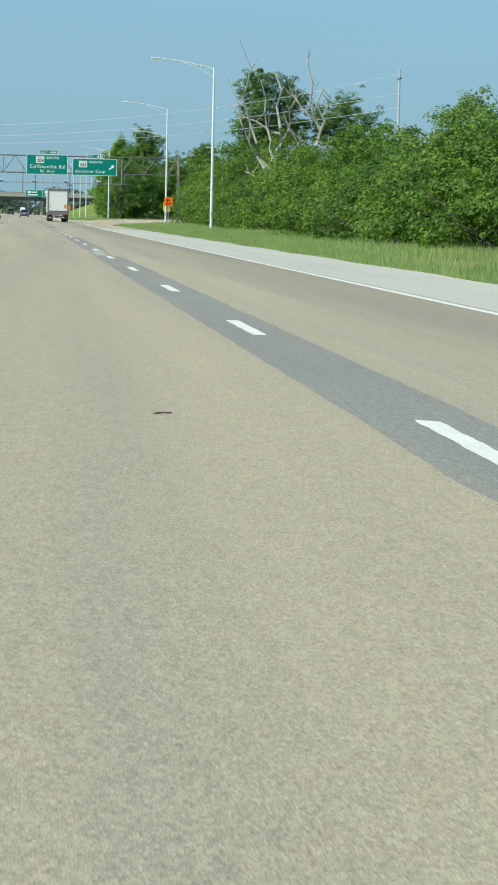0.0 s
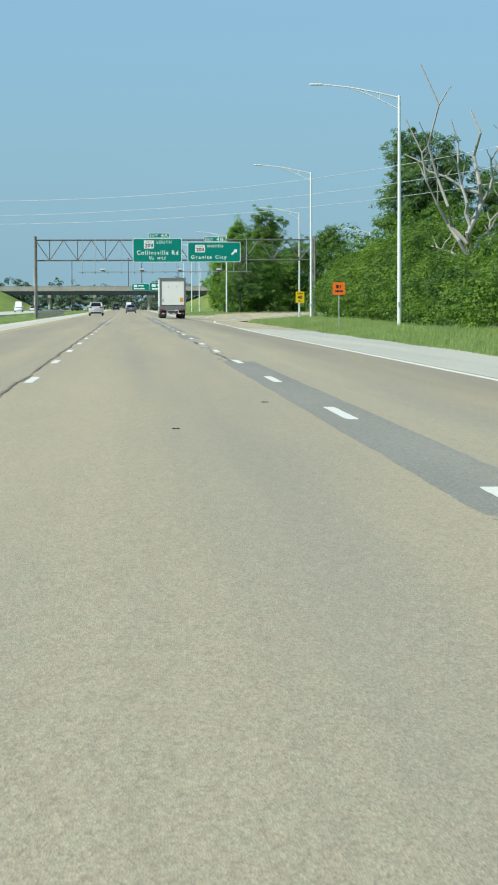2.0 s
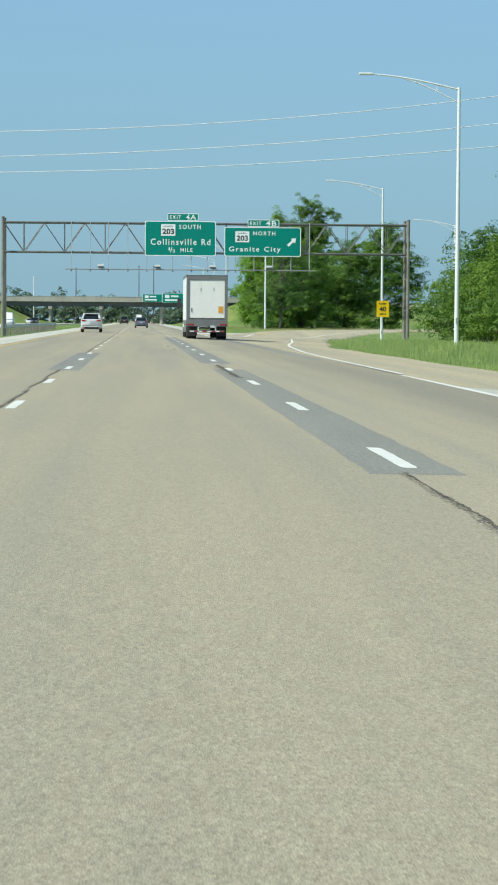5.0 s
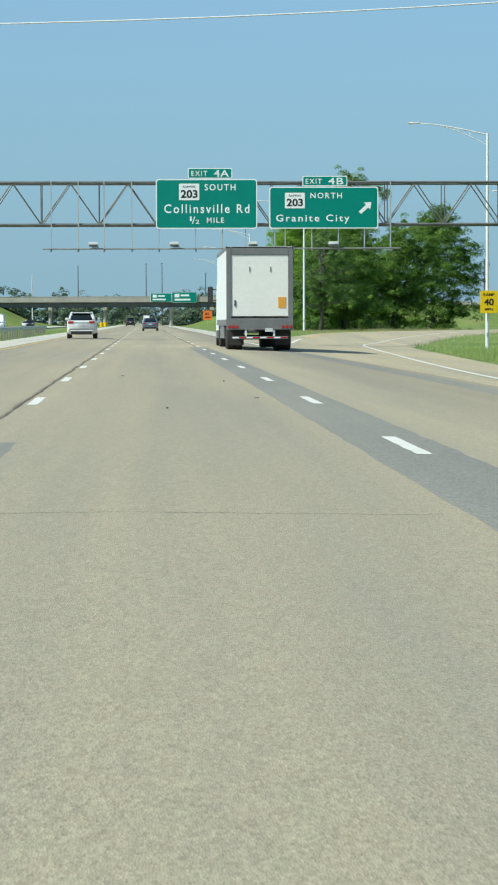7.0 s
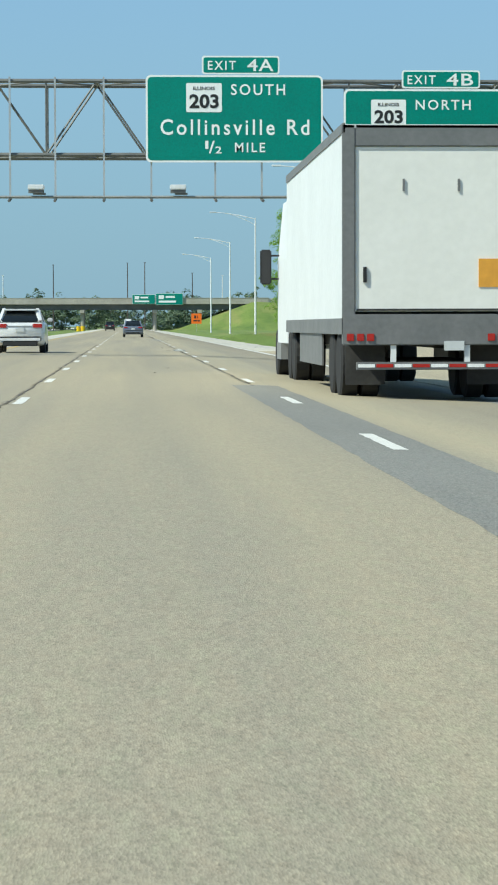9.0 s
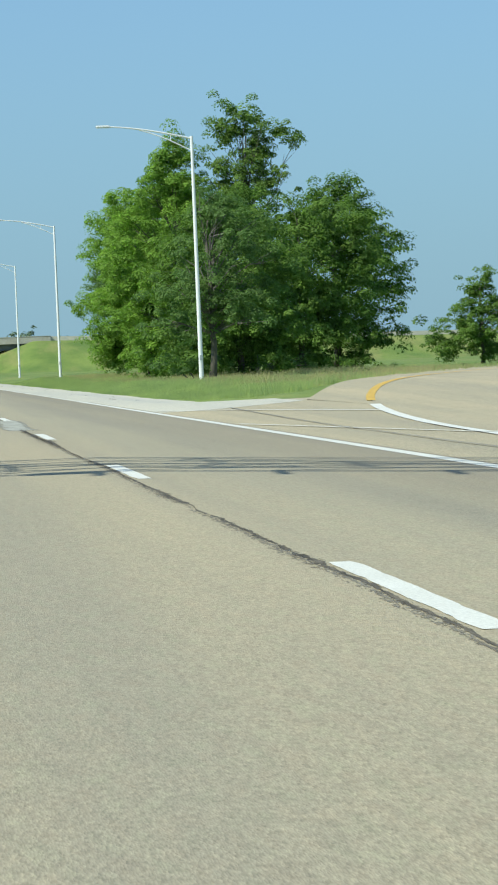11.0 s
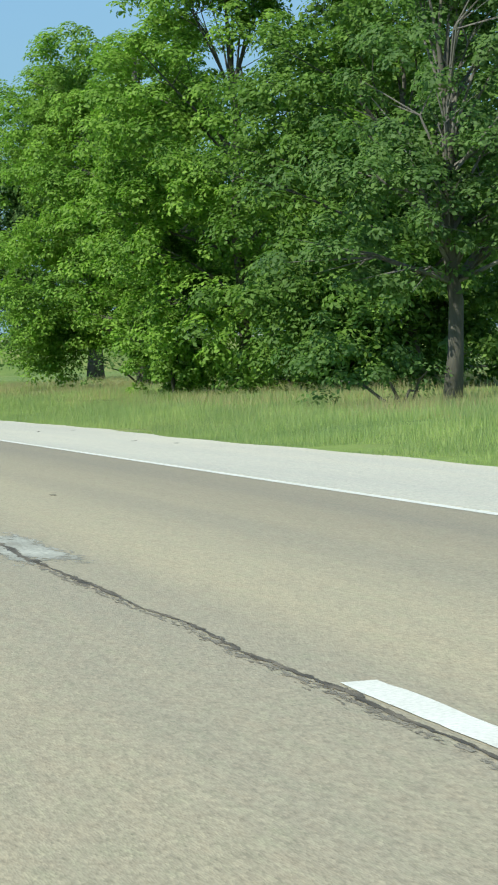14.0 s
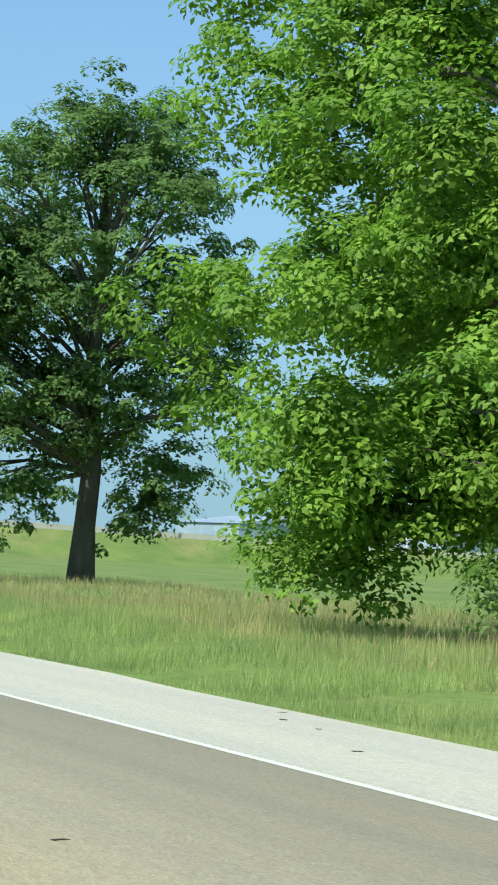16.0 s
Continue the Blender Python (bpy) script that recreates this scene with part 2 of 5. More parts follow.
LEAF_BRIGHT = leaf_mat("bright_maple_leaves", (0.1, 0.19, 0.04), (0.255, 0.405, 0.072), 0.46)
LEAF_AIRY = leaf_mat("light_green_leaves", (0.085, 0.165, 0.038), (0.205, 0.315, 0.072), 0.38)
LEAF_MID = leaf_mat("green_leaves", (0.062, 0.135, 0.028), (0.165, 0.27, 0.056), 0.42)
LEAF_DARK = leaf_mat("dark_green_leaves", (0.078, 0.148, 0.056), (0.178, 0.28, 0.096), 0.52)
LEAF_HEDGE = leaf_mat("hedge_leaves", (0.056, 0.119, 0.025), (0.16, 0.256, 0.05), 0.42, True)
# distance haze is put into these leaves' colour: greyer and bluer than near ones
LEAF_FAR = leaf_mat("haze_tinted_far_leaves", (0.09, 0.14, 0.10), (0.13, 0.18, 0.12), 0.2)
BLADES = leaf_mat("tall_grass_blades", (0.36, 0.44, 0.17), (0.50, 0.56, 0.27), 0.6)
STRAW = leaf_mat("dry_seeding_grass", (0.36, 0.31, 0.16), (0.52, 0.45, 0.26), 0.45)
TYRE = plain("black_tyre_rubber", (0.022, 0.022, 0.022), 0.85)
STEEL_RIM = plain("dull_steel_rim", (0.42, 0.42, 0.42), 0.4, 0.7)
TRUCK_WHITE = surface("dusty_white_trailer_skin", (0.72, 0.74, 0.74), (0.78, 0.80, 0.80), 0.7, 9.0, 0.45, grain=0.25)
TRUCK_DOOR = surface("warm_white_roll_door", (0.80, 0.795, 0.74), (0.84, 0.835, 0.785), 0.9, 8.0, 0.5, grain=0.2)
TRUCK_GREY = surface("grey_trailer_frame", (0.17, 0.175, 0.175), (0.22, 0.22, 0.22), 1.5, 12.0, 0.55, 0.2, grain=0.5)
UNDER = surface("black_underframe", (0.02, 0.02, 0.02), (0.05, 0.048, 0.045), 2.0, 12.0, 0.8)
RED_LENS = plain("red_lamp_lens", (0.42, 0.02, 0.015), 0.25)
CLEAR_LENS = plain("clear_lamp_lens", (0.75, 0.76, 0.76), 0.15)
GLASS_DARK = plain("tinted_car_glass", (0.012, 0.016, 0.018), 0.06)
PAINT_WHITE = plain("pearl_white_car_paint", (0.72, 0.73, 0.73), 0.28, 0.1, Coat_Weight=0.6)
PAINT_GREY = plain("blue_grey_car_paint", (0.20, 0.23, 0.29), 0.3, 0.5, Coat_Weight=0.6)
PAINT_BLACK = plain("black_car_paint", (0.02, 0.02, 0.022), 0.3, 0.2, Coat_Weight=0.6)
TRIM = plain("black_plastic_trim", (0.025, 0.025, 0.026), 0.6)
PLATE = plain("pale_plate", (0.6, 0.62, 0.62), 0.5)
ORANGE_TAG = plain("faded_orange_placard", (0.75, 0.36, 0.05), 0.5)
CABLE = plain("bright_aluminium_cable", (0.8, 0.81, 0.81), 0.5, 0.0)
WIRE = plain("pale_cable", (0.62, 0.63, 0.63), 0.4, 0.3)
DARKPOLE = surface("creosoted_wood_pole", (0.07, 0.06, 0.05), (0.12, 0.10, 0.085), 2.0, 14.0, 0.9)
# steel painted towards the sky's blue; its colour carries the haze
HAZE = plain("haze_tinted_far_steel", (0.24, 0.35, 0.46), 0.9)
# pale cladding with the blue-grey of far haze mixed into its colour
BUILDING = surface("haze_tinted_cladding", (0.28, 0.36, 0.45), (0.34, 0.42, 0.50), 0.05, 0.6, 0.6)
DEBRIS = surface("dark_rubber_scrap", (0.04, 0.036, 0.03), (0.09, 0.078, 0.062), 5.0, 30.0, 0.9)


# ---- mesh tools ----
def put(name, bm, mat, parent=None, label="", smooth=False):
    me = bpy.data.meshes.new(name)
    bm.normal_update()
    bm.to_mesh(me)
    bm.free()
    me.materials.append(mat)
    if smooth:
        me.polygons.foreach_set("use_smooth", [True] * len(me.polygons))
    ob = new(name, me)
    ob.parent = parent
    return tagged(ob, label)


part = put


def sheet(name, verts, faces, mat, parent=None, smooth=False):
    me = bpy.data.meshes.new(name)
    me.from_pydata([tuple(v) for v in verts], [], faces)
    me.materials.append(mat)
    if smooth:
        me.polygons.foreach_set("use_smooth", [True] * len(me.polygons))
    ob = new(name, me)
    ob.parent = parent
    return ob


def thing(name, label, category, at=(0, 0, 0), turn=0, group="", kind=""):
    ob = new(name)
    ob.matrix_world = pose(*at, 0, 0, turn)
    return tagged(ob, label, category, group, kind)


def box(bm, x0, x1, y0, y1, z0, z1, bevel=0.0):
    vs = [bm.verts.new(p) for p in [(x0, y0, z0), (x1, y0, z0), (x1, y1, z0), (x0, y1, z0), (x0, y0, z1), (x1, y0, z1), (x1, y1, z1), (x0, y1, z1)]]
    fs = [bm.faces.new([vs[i] for i in f]) for f in [(3, 2, 1, 0), (4, 5, 6, 7), (0, 1, 5, 4), (1, 2, 6, 5), (2, 3, 7, 6), (3, 0, 4, 7)]]
    if bevel:
        bmesh.ops.bevel(bm, geom=list({e for f in fs for e in f.edges}), offset=bevel, segments=2, affect="EDGES")
    return bm


def boxes(*rows, bevel=0.0):
    bm = bmesh.new()
    for r in rows:
        box(bm, *r, bevel=bevel)
    return bm


def tube(bm, pts, radii, n=8, cap=True):
    """A tapered tube along points."""
    pts = [Vector(p) for p in pts]
    if not hasattr(radii, "__len__"):
        radii = [radii] * len(pts)
    rings = []
    for i, p in enumerate(pts):
        d = (pts[min(i + 1, len(pts) - 1)] - pts[max(i - 1, 0)]).normalized()
        a = d.orthogonal().normalized() if abs(d.z) > 0.9 else d.cross(Vector((0, 0, 1))).normalized()
        if abs(d.z) > 0.9:
            a = Vector((1, 0, 0)) - d * d.x
            a.normalize()
        b = d.cross(a)
        rings.append([bm.verts.new(p + radii[i] * (math.cos(k * math.tau / n) * a + math.sin(k * math.tau / n) * b)) for k in range(n)])
    for r, s in zip(rings, rings[1:]):
        for k in range(n):
            bm.faces.new((r[k], r[(k + 1) % n], s[(k + 1) % n], s[k]))
    if cap:
        bm.faces.new(rings[0][::-1])
        bm.faces.new(rings[-1])
    return bm


def lathe(profile, n=20, axis="x"):
    """Turns (along, radius) pairs round the x or z axis."""
    bm = bmesh.new()
    rings = []
    for a, r in profile:
        ring = []
        for k in range(n):
            c, s = math.cos(k * math.tau / n) * r, math.sin(k * math.tau / n) * r
            ring.append(bm.verts.new((a, c, s) if axis == "x" else (c, s, a)))
        rings.append(ring)
    for r, s in zip(rings, rings[1:]):
        for k in range(n):
            bm.faces.new((r[k], r[(k + 1) % n], s[(k + 1) % n], s[k]))
    bm.faces.new(rings[0][::-1])
    bm.faces.new(rings[-1])
    return bm


def prism(outline, y0, y1):
    """An outline in x and z pushed from y0 to y1."""
    bm = bmesh.new()
    a = [bm.verts.new((x, y0, z)) for x, z in outline]
    b = [bm.verts.new((x, y1, z)) for x, z in outline]
    bm.faces.new(a)
    bm.faces.new(b[::-1])
    for i in range(len(a)):
        j = (i + 1) % len(a)
        bm.faces.new((a[j], a[i], b[i], b[j]))
    return bm


def round_rect(x0, x1, z0, z1, r, n=5):
    out = []
    for cx, cz, a0 in ((x1 - r, z0 + r, -90), (x1 - r, z1 - r, 0), (x0 + r, z1 - r, 90), (x0 + r, z0 + r, 180)):
        for k in range(n + 1):
            a = radians(a0 + 90 * k / n)
            out.append((cx + r * math.cos(a), cz + r * math.sin(a)))
    return out


def words(body, x0, x1, z0, z1, y, mat, parent, weight=0.012, spacing=1.0):
    """Raised letters that face -y, fitted into a rectangle, each one a part of its own."""
    cu = bpy.data.curves.new("lettering", "FONT")
    cu.body, cu.extrude, cu.offset, cu.resolution_u, cu.space_character = body, 0.01, weight, 3, spacing
    tmp = bpy.data.objects.new("lettering", cu)
    me = bpy.data.meshes.new_from_object(tmp)
    bpy.data.objects.remove(tmp)
    co = np.empty(len(me.vertices) * 3)
    me.vertices.foreach_get("co", co)
    co = co.reshape(-1, 3)
    lo, hi = co.min(0), co.max(0)
    out = np.empty_like(co)
    out[:, 0] = x0 + (co[:, 0] - lo[0]) / (hi[0] - lo[0]) * (x1 - x0)
    out[:, 2] = z0 + (co[:, 1] - lo[1]) / (hi[1] - lo[1]) * (z1 - z0)
    out[:, 1] = y - co[:, 2] * 0.6
    faces = [tuple(p.vertices) for p in me.polygons]
    # pieces that overlap from side to side make one letter
    spans = sorted((min(out[v][0] for v in f), max(out[v][0] for v in f)) for f in faces)
    cuts = []
    for a, b in spans:
        if cuts and a < cuts[-1][1] - 1e-5:
            cuts[-1][1] = max(cuts[-1][1], b)
        else:
            cuts.append([a, b])
    for a, b in cuts:
        own = [f for f in faces if a - 1e-5 <= min(out[v][0] for v in f) and max(out[v][0] for v in f) <= b + 1e-5]
        used = sorted({v for f in own for v in f})
        at = {v: n for n, v in enumerate(used)}
        sheet("letter", [out[v] for v in used], [tuple(at[v] for v in f) for f in own], mat, parent)


# ---- the lie of the land ----
RAMP_L = [(3.9, 150), (3.9, 332), (5.4, 352), (6.8, 366), (8.6, 385), (11, 398), (14, 409), (18.5, 421), (24, 432), (31, 443), (39, 452), (49, 460), (61, 466), (76, 470), (95, 472)]
RAMP_R = [(3.9, 206), (4.0, 225), (4.2, 242), (4.65, 256), (5.15, 268), (6.2, 286), (8.1, 314), (9.3, 333), (11.0, 360), (13.5, 378), (17, 393), (22, 406), (29, 418), (38, 428), (49, 436), (61, 442), (76, 446), (95, 448)]


def along(pts, y):
    return float(np.interp(y, [p[1] for p in pts], [p[0] for p in pts]))


def road_z(x, y):
    """The paving's height: it falls to the right, more so past the gantry."""
    fall = float(np.interp(y, [260, 330], [0.0216, 0.0486]))
    return -fall * x if x > 0 else -0.008 * x if x > -8 else 0.064 + 0.03 * (x + 8)


def ramp_z(x, y):
    near = road_z(min(x, 7.5), y) - 0.02 * max(0.0, x - 7.5)
    k = min(1.0, max(0.0, (y - 372) / 40))
    k = k * k * (3 - 2 * k)
    return (1 - k) * near + k * (0.10 + 0.004 * max(0.0, x - 12))


def on_ramp(x, y, margin=0.0):
    return 150 < y < 473 and along(RAMP_L, y) - margin < x < along(RAMP_R, y) + margin + 1.4 and x > 3.9


def ridge(x):
    return float(np.interp(x, [-400, -60, -46, -30, 8, 30, 100, 180, 600], [5, 7.3, 7.3, -0.4, -0.4, 7.6, 5.6, 4.6, 3.5]))


def ground_z(x, y):
    if x < 7.1:
        if x > -10.4:
            return road_z(x, y) - 0.35
        z = -0.15 - 0.25 * math.exp(-((x + 16) / 3.5) ** 2) if x > -21.5 else -0.35
    else:
        edge = road_z(7.1, y) - 0.03
        low = -0.12 if y < 300 else -0.2
        low -= 0.85 * math.exp(-((x - 20) / 9) ** 2 - ((y - 357) / 26) ** 2)
        low += 0.1 * math.sin(x * 0.21 + y * 0.07) + 0.06 * math.sin(x * 0.5 - y * 0.31)
        d = min(1.0, (x - 7.1) / 3.0)
        z = (1 - d) * edge + d * low - 0.12 * math.sin(math.pi * d)
        if y > 500:
            z -= 0.5 * min(1.0, max(0.0, (x - 28) / 15))
        if on_ramp(x, y, 1.6) or on_ramp(x + 2.6, y):
            z = min(z, ramp_z(x, y) - 0.09) if y < 388 else ramp_z(x, y) - 0.09
        elif 392 < y < 473 and 8.2 < x < along(RAMP_L, y) - 2.5:
            over = min(1.0, (along(RAMP_L, y) - 2.5 - x) / 5)
            z = (1 - over) * (ramp_z(x, y) - 0.07) + over * z
        elif y > 240 and on_ramp(x - 4.5, y, 1.6):
            over = (x - along(RAMP_R, y) - 3.0) / 4.5
            z = (1 - over) * (ramp_z(x, y) - 0.06) + over * z
    top = ridge(x)
    away = abs(y - 910) - 8
    if away < 60:
        z = max(z, top - max(0.0, away) / 2.6)
    return z


# ---- ground and paving ----
xs = [-4500, -2500, -1200, -600, -300, -150, -90, -60, -46, -37, -34, -22, -20, -16, -13, -10.4, -8, -4, 0, 4, 6.9] + list(np.arange(7.15, 70, 1.25)) + [75, 82, 90, 105, 130, 160, 200, 260, 350, 600, 1200, 2500, 4500]
ys = [-400, -150, -60] + list(np.arange(-30, 620, 2.5)) + list(np.arange(620, 1010, 10)) + [1050, 1200, 1600, 2500, 4800]
verts = [(x, y, ground_z(x, y)) for y in ys for x in xs]
n = len(xs)
faces = [(j * n + i, j * n + i + 1, (j + 1) * n + i + 1, (j + 1) * n + i) for j in range(len(ys) - 1) for i in range(n - 1)]
tagged(sheet("ground", verts, faces, TURF, smooth=True), "rough green roadside grass reaching to the horizon", "ground", kind="structure")


def strip(name, left, right, stations, height, mat, parent=None, lift=0.0, cross=4, label=""):
    """A paved strip between two edges given as functions of y, with closed sides."""
    verts, faces = [], []
    for y in stations:
        a, b = left(y), right(y)
        for k in range(cross + 1):
            x = a + (b - a) * k / cross
            verts.append((x, y, height(x, y) + lift))
    m = cross + 1
    for j in range(len(stations) - 1):
        for k in range(cross):
            faces.append((j * m + k, j * m + k + 1, (j + 1) * m + k + 1, (j + 1) * m + k))
    top = len(verts)
    for j, y in enumerate(stations):
        for k in (0, cross):
            x, yy, z = verts[j * m + k]
            verts.append((x, yy, z - 0.25))
    for j in range(len(stations) - 1):
        faces.append((j * m, (j + 1) * m, top + 2 * j + 2, top + 2 * j))
        faces.append(((j + 1) * m + cross, j * m + cross, top + 2 * j + 1, top + 2 * j + 3))
    ob = sheet(name, verts, faces, mat, parent)
    return tagged(ob, label, kind="" if parent else "structure")


def steps(a, b, d):
    return list(np.arange(a, b, d)) + [b]


road = tagged(strip("road", lambda y: -7.8, lambda y: 3.9, steps(-40, 1700, 5), road_z, ROAD, cross=18), "tan worn concrete highway with three lanes", "road")
tagged(strip("shoulder_left", lambda y: -10.4, lambda y: -7.8, steps(-40, 1700, 10), road_z, SHOULDER), "pale paved inner shoulder of the highway", "shoulder")
tagged(strip("shoulder_right", lambda y: 3.9, lambda y: 7.1 + 0.12 * math.sin(y * 0.35), steps(-40, 206, 3), road_z, SHOULDER_GREY), "pale grey paved shoulder beside grass", "shoulder")
def gore_edge(y):
    return along(RAMP_L, y) + 0.05 if y < 386 else float(np.interp(y, [386, 390, 394, 398], [8.8, 9.4, 9.1, 8.2]))


def gore_z(x, y):
    e = along(RAMP_L, y)
    f = min(1.0, max(0.0, (x - 3.9) / max(0.1, e - 3.9)))
    return (1 - f) * road_z(3.9, y) + f * ramp_z(e, y)


tagged(strip("gore", lambda y: 3.9, gore_edge, steps(332, 395, 2), gore_z, RAMP, lift=0.002), "tan paved wedge between highway and ramp", "pavement")


def past_edge(y):
    return float(np.interp(y, [387, 390, 393, 400, 412, 430], [4.2, 6.2, 8.1, 7.8, 7.4, 7.1])) + 0.14 * math.sin(y * 0.31) + 0.07 * math.sin(y * 1.3)


def past_z(x, y):
    f = min(1.0, max(0.0, (406 - y) / 10))
    return (1 - f) * road_z(x, y) + f * max(road_z(x, y), gore_z(x, y))


tagged(strip("shoulder_past_ramp", lambda y: 3.9 if y < 408 else 3.775, past_edge, steps(387, 480, 1) + steps(482, 1700, 3), past_z, SHOULDER, lift=0.005), "pale grey paved shoulder beside tall grass", "shoulder")


def smooth_line(pts, per=6):
    """A denser line through the points."""
    out = []
    for i in range(len(pts) - 1):
        p0, p1, p2, p3 = (Vector(pts[min(max(j, 0), len(pts) - 1)]) for j in (i - 1, i, i + 1, i + 2))
        for k in range(per):
            t = k / per
            out.append(0.5 * (2 * p1 + (p2 - p0) * t + (2 * p0 - 5 * p1 + 4 * p2 - p3) * t * t + (3 * p1 - p0 - 3 * p2 + p3) * t ** 3))
    return out + [Vector(pts[-1])]


left_line, right_line = smooth_line(RAMP_L[1:]), smooth_line(RAMP_R)


def spaced(pts, n):
    """n points at even steps along a line."""
    run = np.concatenate([[0.0], np.cumsum([(q - p).length for p, q in zip(pts, pts[1:])])])
    return [Vector((np.interp(d, run, [p.x for p in pts]), np.interp(d, run, [p.y for p in pts]))) for d in np.linspace(0, run[-1], n)]


# beside the highway the cross rows run square to it, past that square to the curve
row_y = steps(196, 300, 4)
left_row = [Vector((3.9, y)) for y in row_y] + spaced([Vector((3.9, 304)), *left_line], 80)
right_row = [Vector((along(RAMP_R, y), y)) for y in row_y] + spaced([Vector((along(RAMP_R, 304), 304)), *[p for p in right_line if p.y > 305]], 80)
verts, faces = [], []
for i, (a, b) in enumerate(zip(left_row, right_row)):
    d = right_row[min(i + 1, len(right_row) - 1)] - right_row[max(i - 1, 0)]
    rim = b + Vector((d.y, -d.x)).normalized() * float(np.interp(b.y, [206, 268, 330, 390], [1.9, 1.95, 2.4, 2.7]))
    rim.x = max(rim.x, 7.12 + 0.1 * math.sin(b.y * 0.35)) if b.y < 300 else rim.x
    thick = 0.003 + 0.009 * min(1.0, max(0.0, (b.y - 200) / 30))
    for p in (a, a * 0.67 + b * 0.33, a * 0.33 + b * 0.67, b, rim):
        y = p.y - 4.0 * max(0.0, p.x - 4.2) * max(0.0, (240 - p.y) / 44)
        verts.append((p.x, y, ramp_z(p.x, y) + thick))
for j in range(len(right_row) - 1):
    for k in range(4):
        faces.append((j * 5 + k, j * 5 + k + 1, j * 5 + k + 6, j * 5 + k + 5))
top = len(verts)
for j in range(len(right_row)):
    for k in (0, 4):
        x, y, z = verts[j * 5 + k]
        out = (Vector(verts[j * 5 + 4]) - Vector(verts[j * 5 + 3])).normalized() * (0.9 if k and y > 300 else 0)
        verts.append((x + out.x, y + out.y, z - 0.3))
for j in range(len(right_row) - 1):
    faces.append((j * 5, j * 5 + 5, top + 2 * j + 2, top + 2 * j))
    faces.append((j * 5 + 9, j * 5 + 4, top + 2 * j + 1, top + 2 * j + 3))
ramp_road = tagged(sheet("ramp", verts, faces, RAMP), "tan exit ramp curving away from the highway", "ramp", kind="structure")
# the ramp's inner shoulder, left of its yellow line
EDGE_L = smooth_line([(8.3, 393), (9.2, 397), (10.7, 403.5), (12.7, 411.5), (15, 419.5), (18.6, 430), (23.2, 439.5), (30, 450), (38, 459), (48, 467), (60, 473), (76, 477), (95, 479)])
inner = [p for p in left_line if p.y > 386]
verts, faces = [], []
for k in range(60):
    f = k / 59
    a, b = EDGE_L[min(len(EDGE_L) - 1, int(f * (len(EDGE_L) - 1)))], inner[min(len(inner) - 1, int(f * (len(inner) - 1)))]
    for q in (0, 0.5, 1):
        p = a.lerp(b, q)
        verts.append((p.x, p.y, ramp_z(p.x, p.y) + 0.008 - 0.02 * (1 - q)))
for k in range(59):
    faces += [(3 * k + q, 3 * k + q + 1, 3 * k + q + 4, 3 * k + q + 3) for q in (0, 1)]
for k in range(60):
    x, y, z = verts[3 * k]
    verts.append((x - 0.05, y + 0.05, z - 0.25))
faces += [(3 * k, 180 + k, 181 + k, 3 * k + 3) for k in range(59)]
tagged(sheet("ramp_shoulder", verts, faces, RAMP), "tan paved inner shoulder of the exit ramp", "shoulder", kind="structure")
tagged(strip("road_opposite", lambda y: -36, lambda y: -22, steps(-40, 1700, 20), lambda x, y: -0.12, SHOULDER), "pale opposite carriageway beyond grass median", "road")


def stripe(name, pts, width, mat, parent, height, lift=0.018):
    """A painted line along points."""
    verts, faces = [], []
    for i, p in enumerate(pts):
        d = (pts[min(i + 1, len(pts) - 1)] - pts[max(i - 1, 0)]).normalized()
        s = Vector((d.y, -d.x)) * width / 2
        for q in (p - s, p + s):
            verts.append((q.x, q.y, height(q.x, q.y) + lift))
    faces = [(2 * j, 2 * j + 1, 2 * j + 3, 2 * j + 2) for j in range(len(pts) - 1)]
    return sheet(name, verts, faces, mat, parent)


def straight(x, y0, y1, d=5):
    return [Vector((x, y)) for y in steps(y0, y1, d)]


stripe("edge_line", straight(3.72, -40, 172) + [Vector((3.75, 180)), Vector((3.82, 194)), Vector((3.9, 206))], 0.17, LINE_WHITE, road, road_z, 0.0025)
stripe("edge_line", straight(3.7, 330, 408), 0.22, LINE_WHITE, road, road_z, 0.0025)
stripe("edge_line", straight(3.7, 408, 1700, 10), 0.12, LINE_WHITE, road, road_z, 0.0025)
stripe("edge_line", straight(-7.45, -40, 1700, 10), 0.12, LINE_YELLOW, road, road_z, 0.0025)
stripe("ramp_edge_line", right_line, 0.15, LINE_WHITE, ramp_road, ramp_z, 0.02)
gore_line = [p for p in left_line if p.y < 389.5]
stripe("gore_line", gore_line, 0.26, LINE_WHITE, ramp_road, ramp_z, 0.02)
stripe("ramp_yellow_line", [p for p in left_line if p.y > 388], 0.22, LINE_YELLOW, ramp_road, ramp_z, 0.02)
for a, b in (((3.9, 374.0), (7.2, 368.4)), ((3.9, 388.4), (8.5, 383.4))):
    stripe("chevron_line", [Vector(a).lerp(Vector(b), k / 8) for k in range(9)], 0.2, LINE_WHITE, ramp_road, gore_z, 0.02)


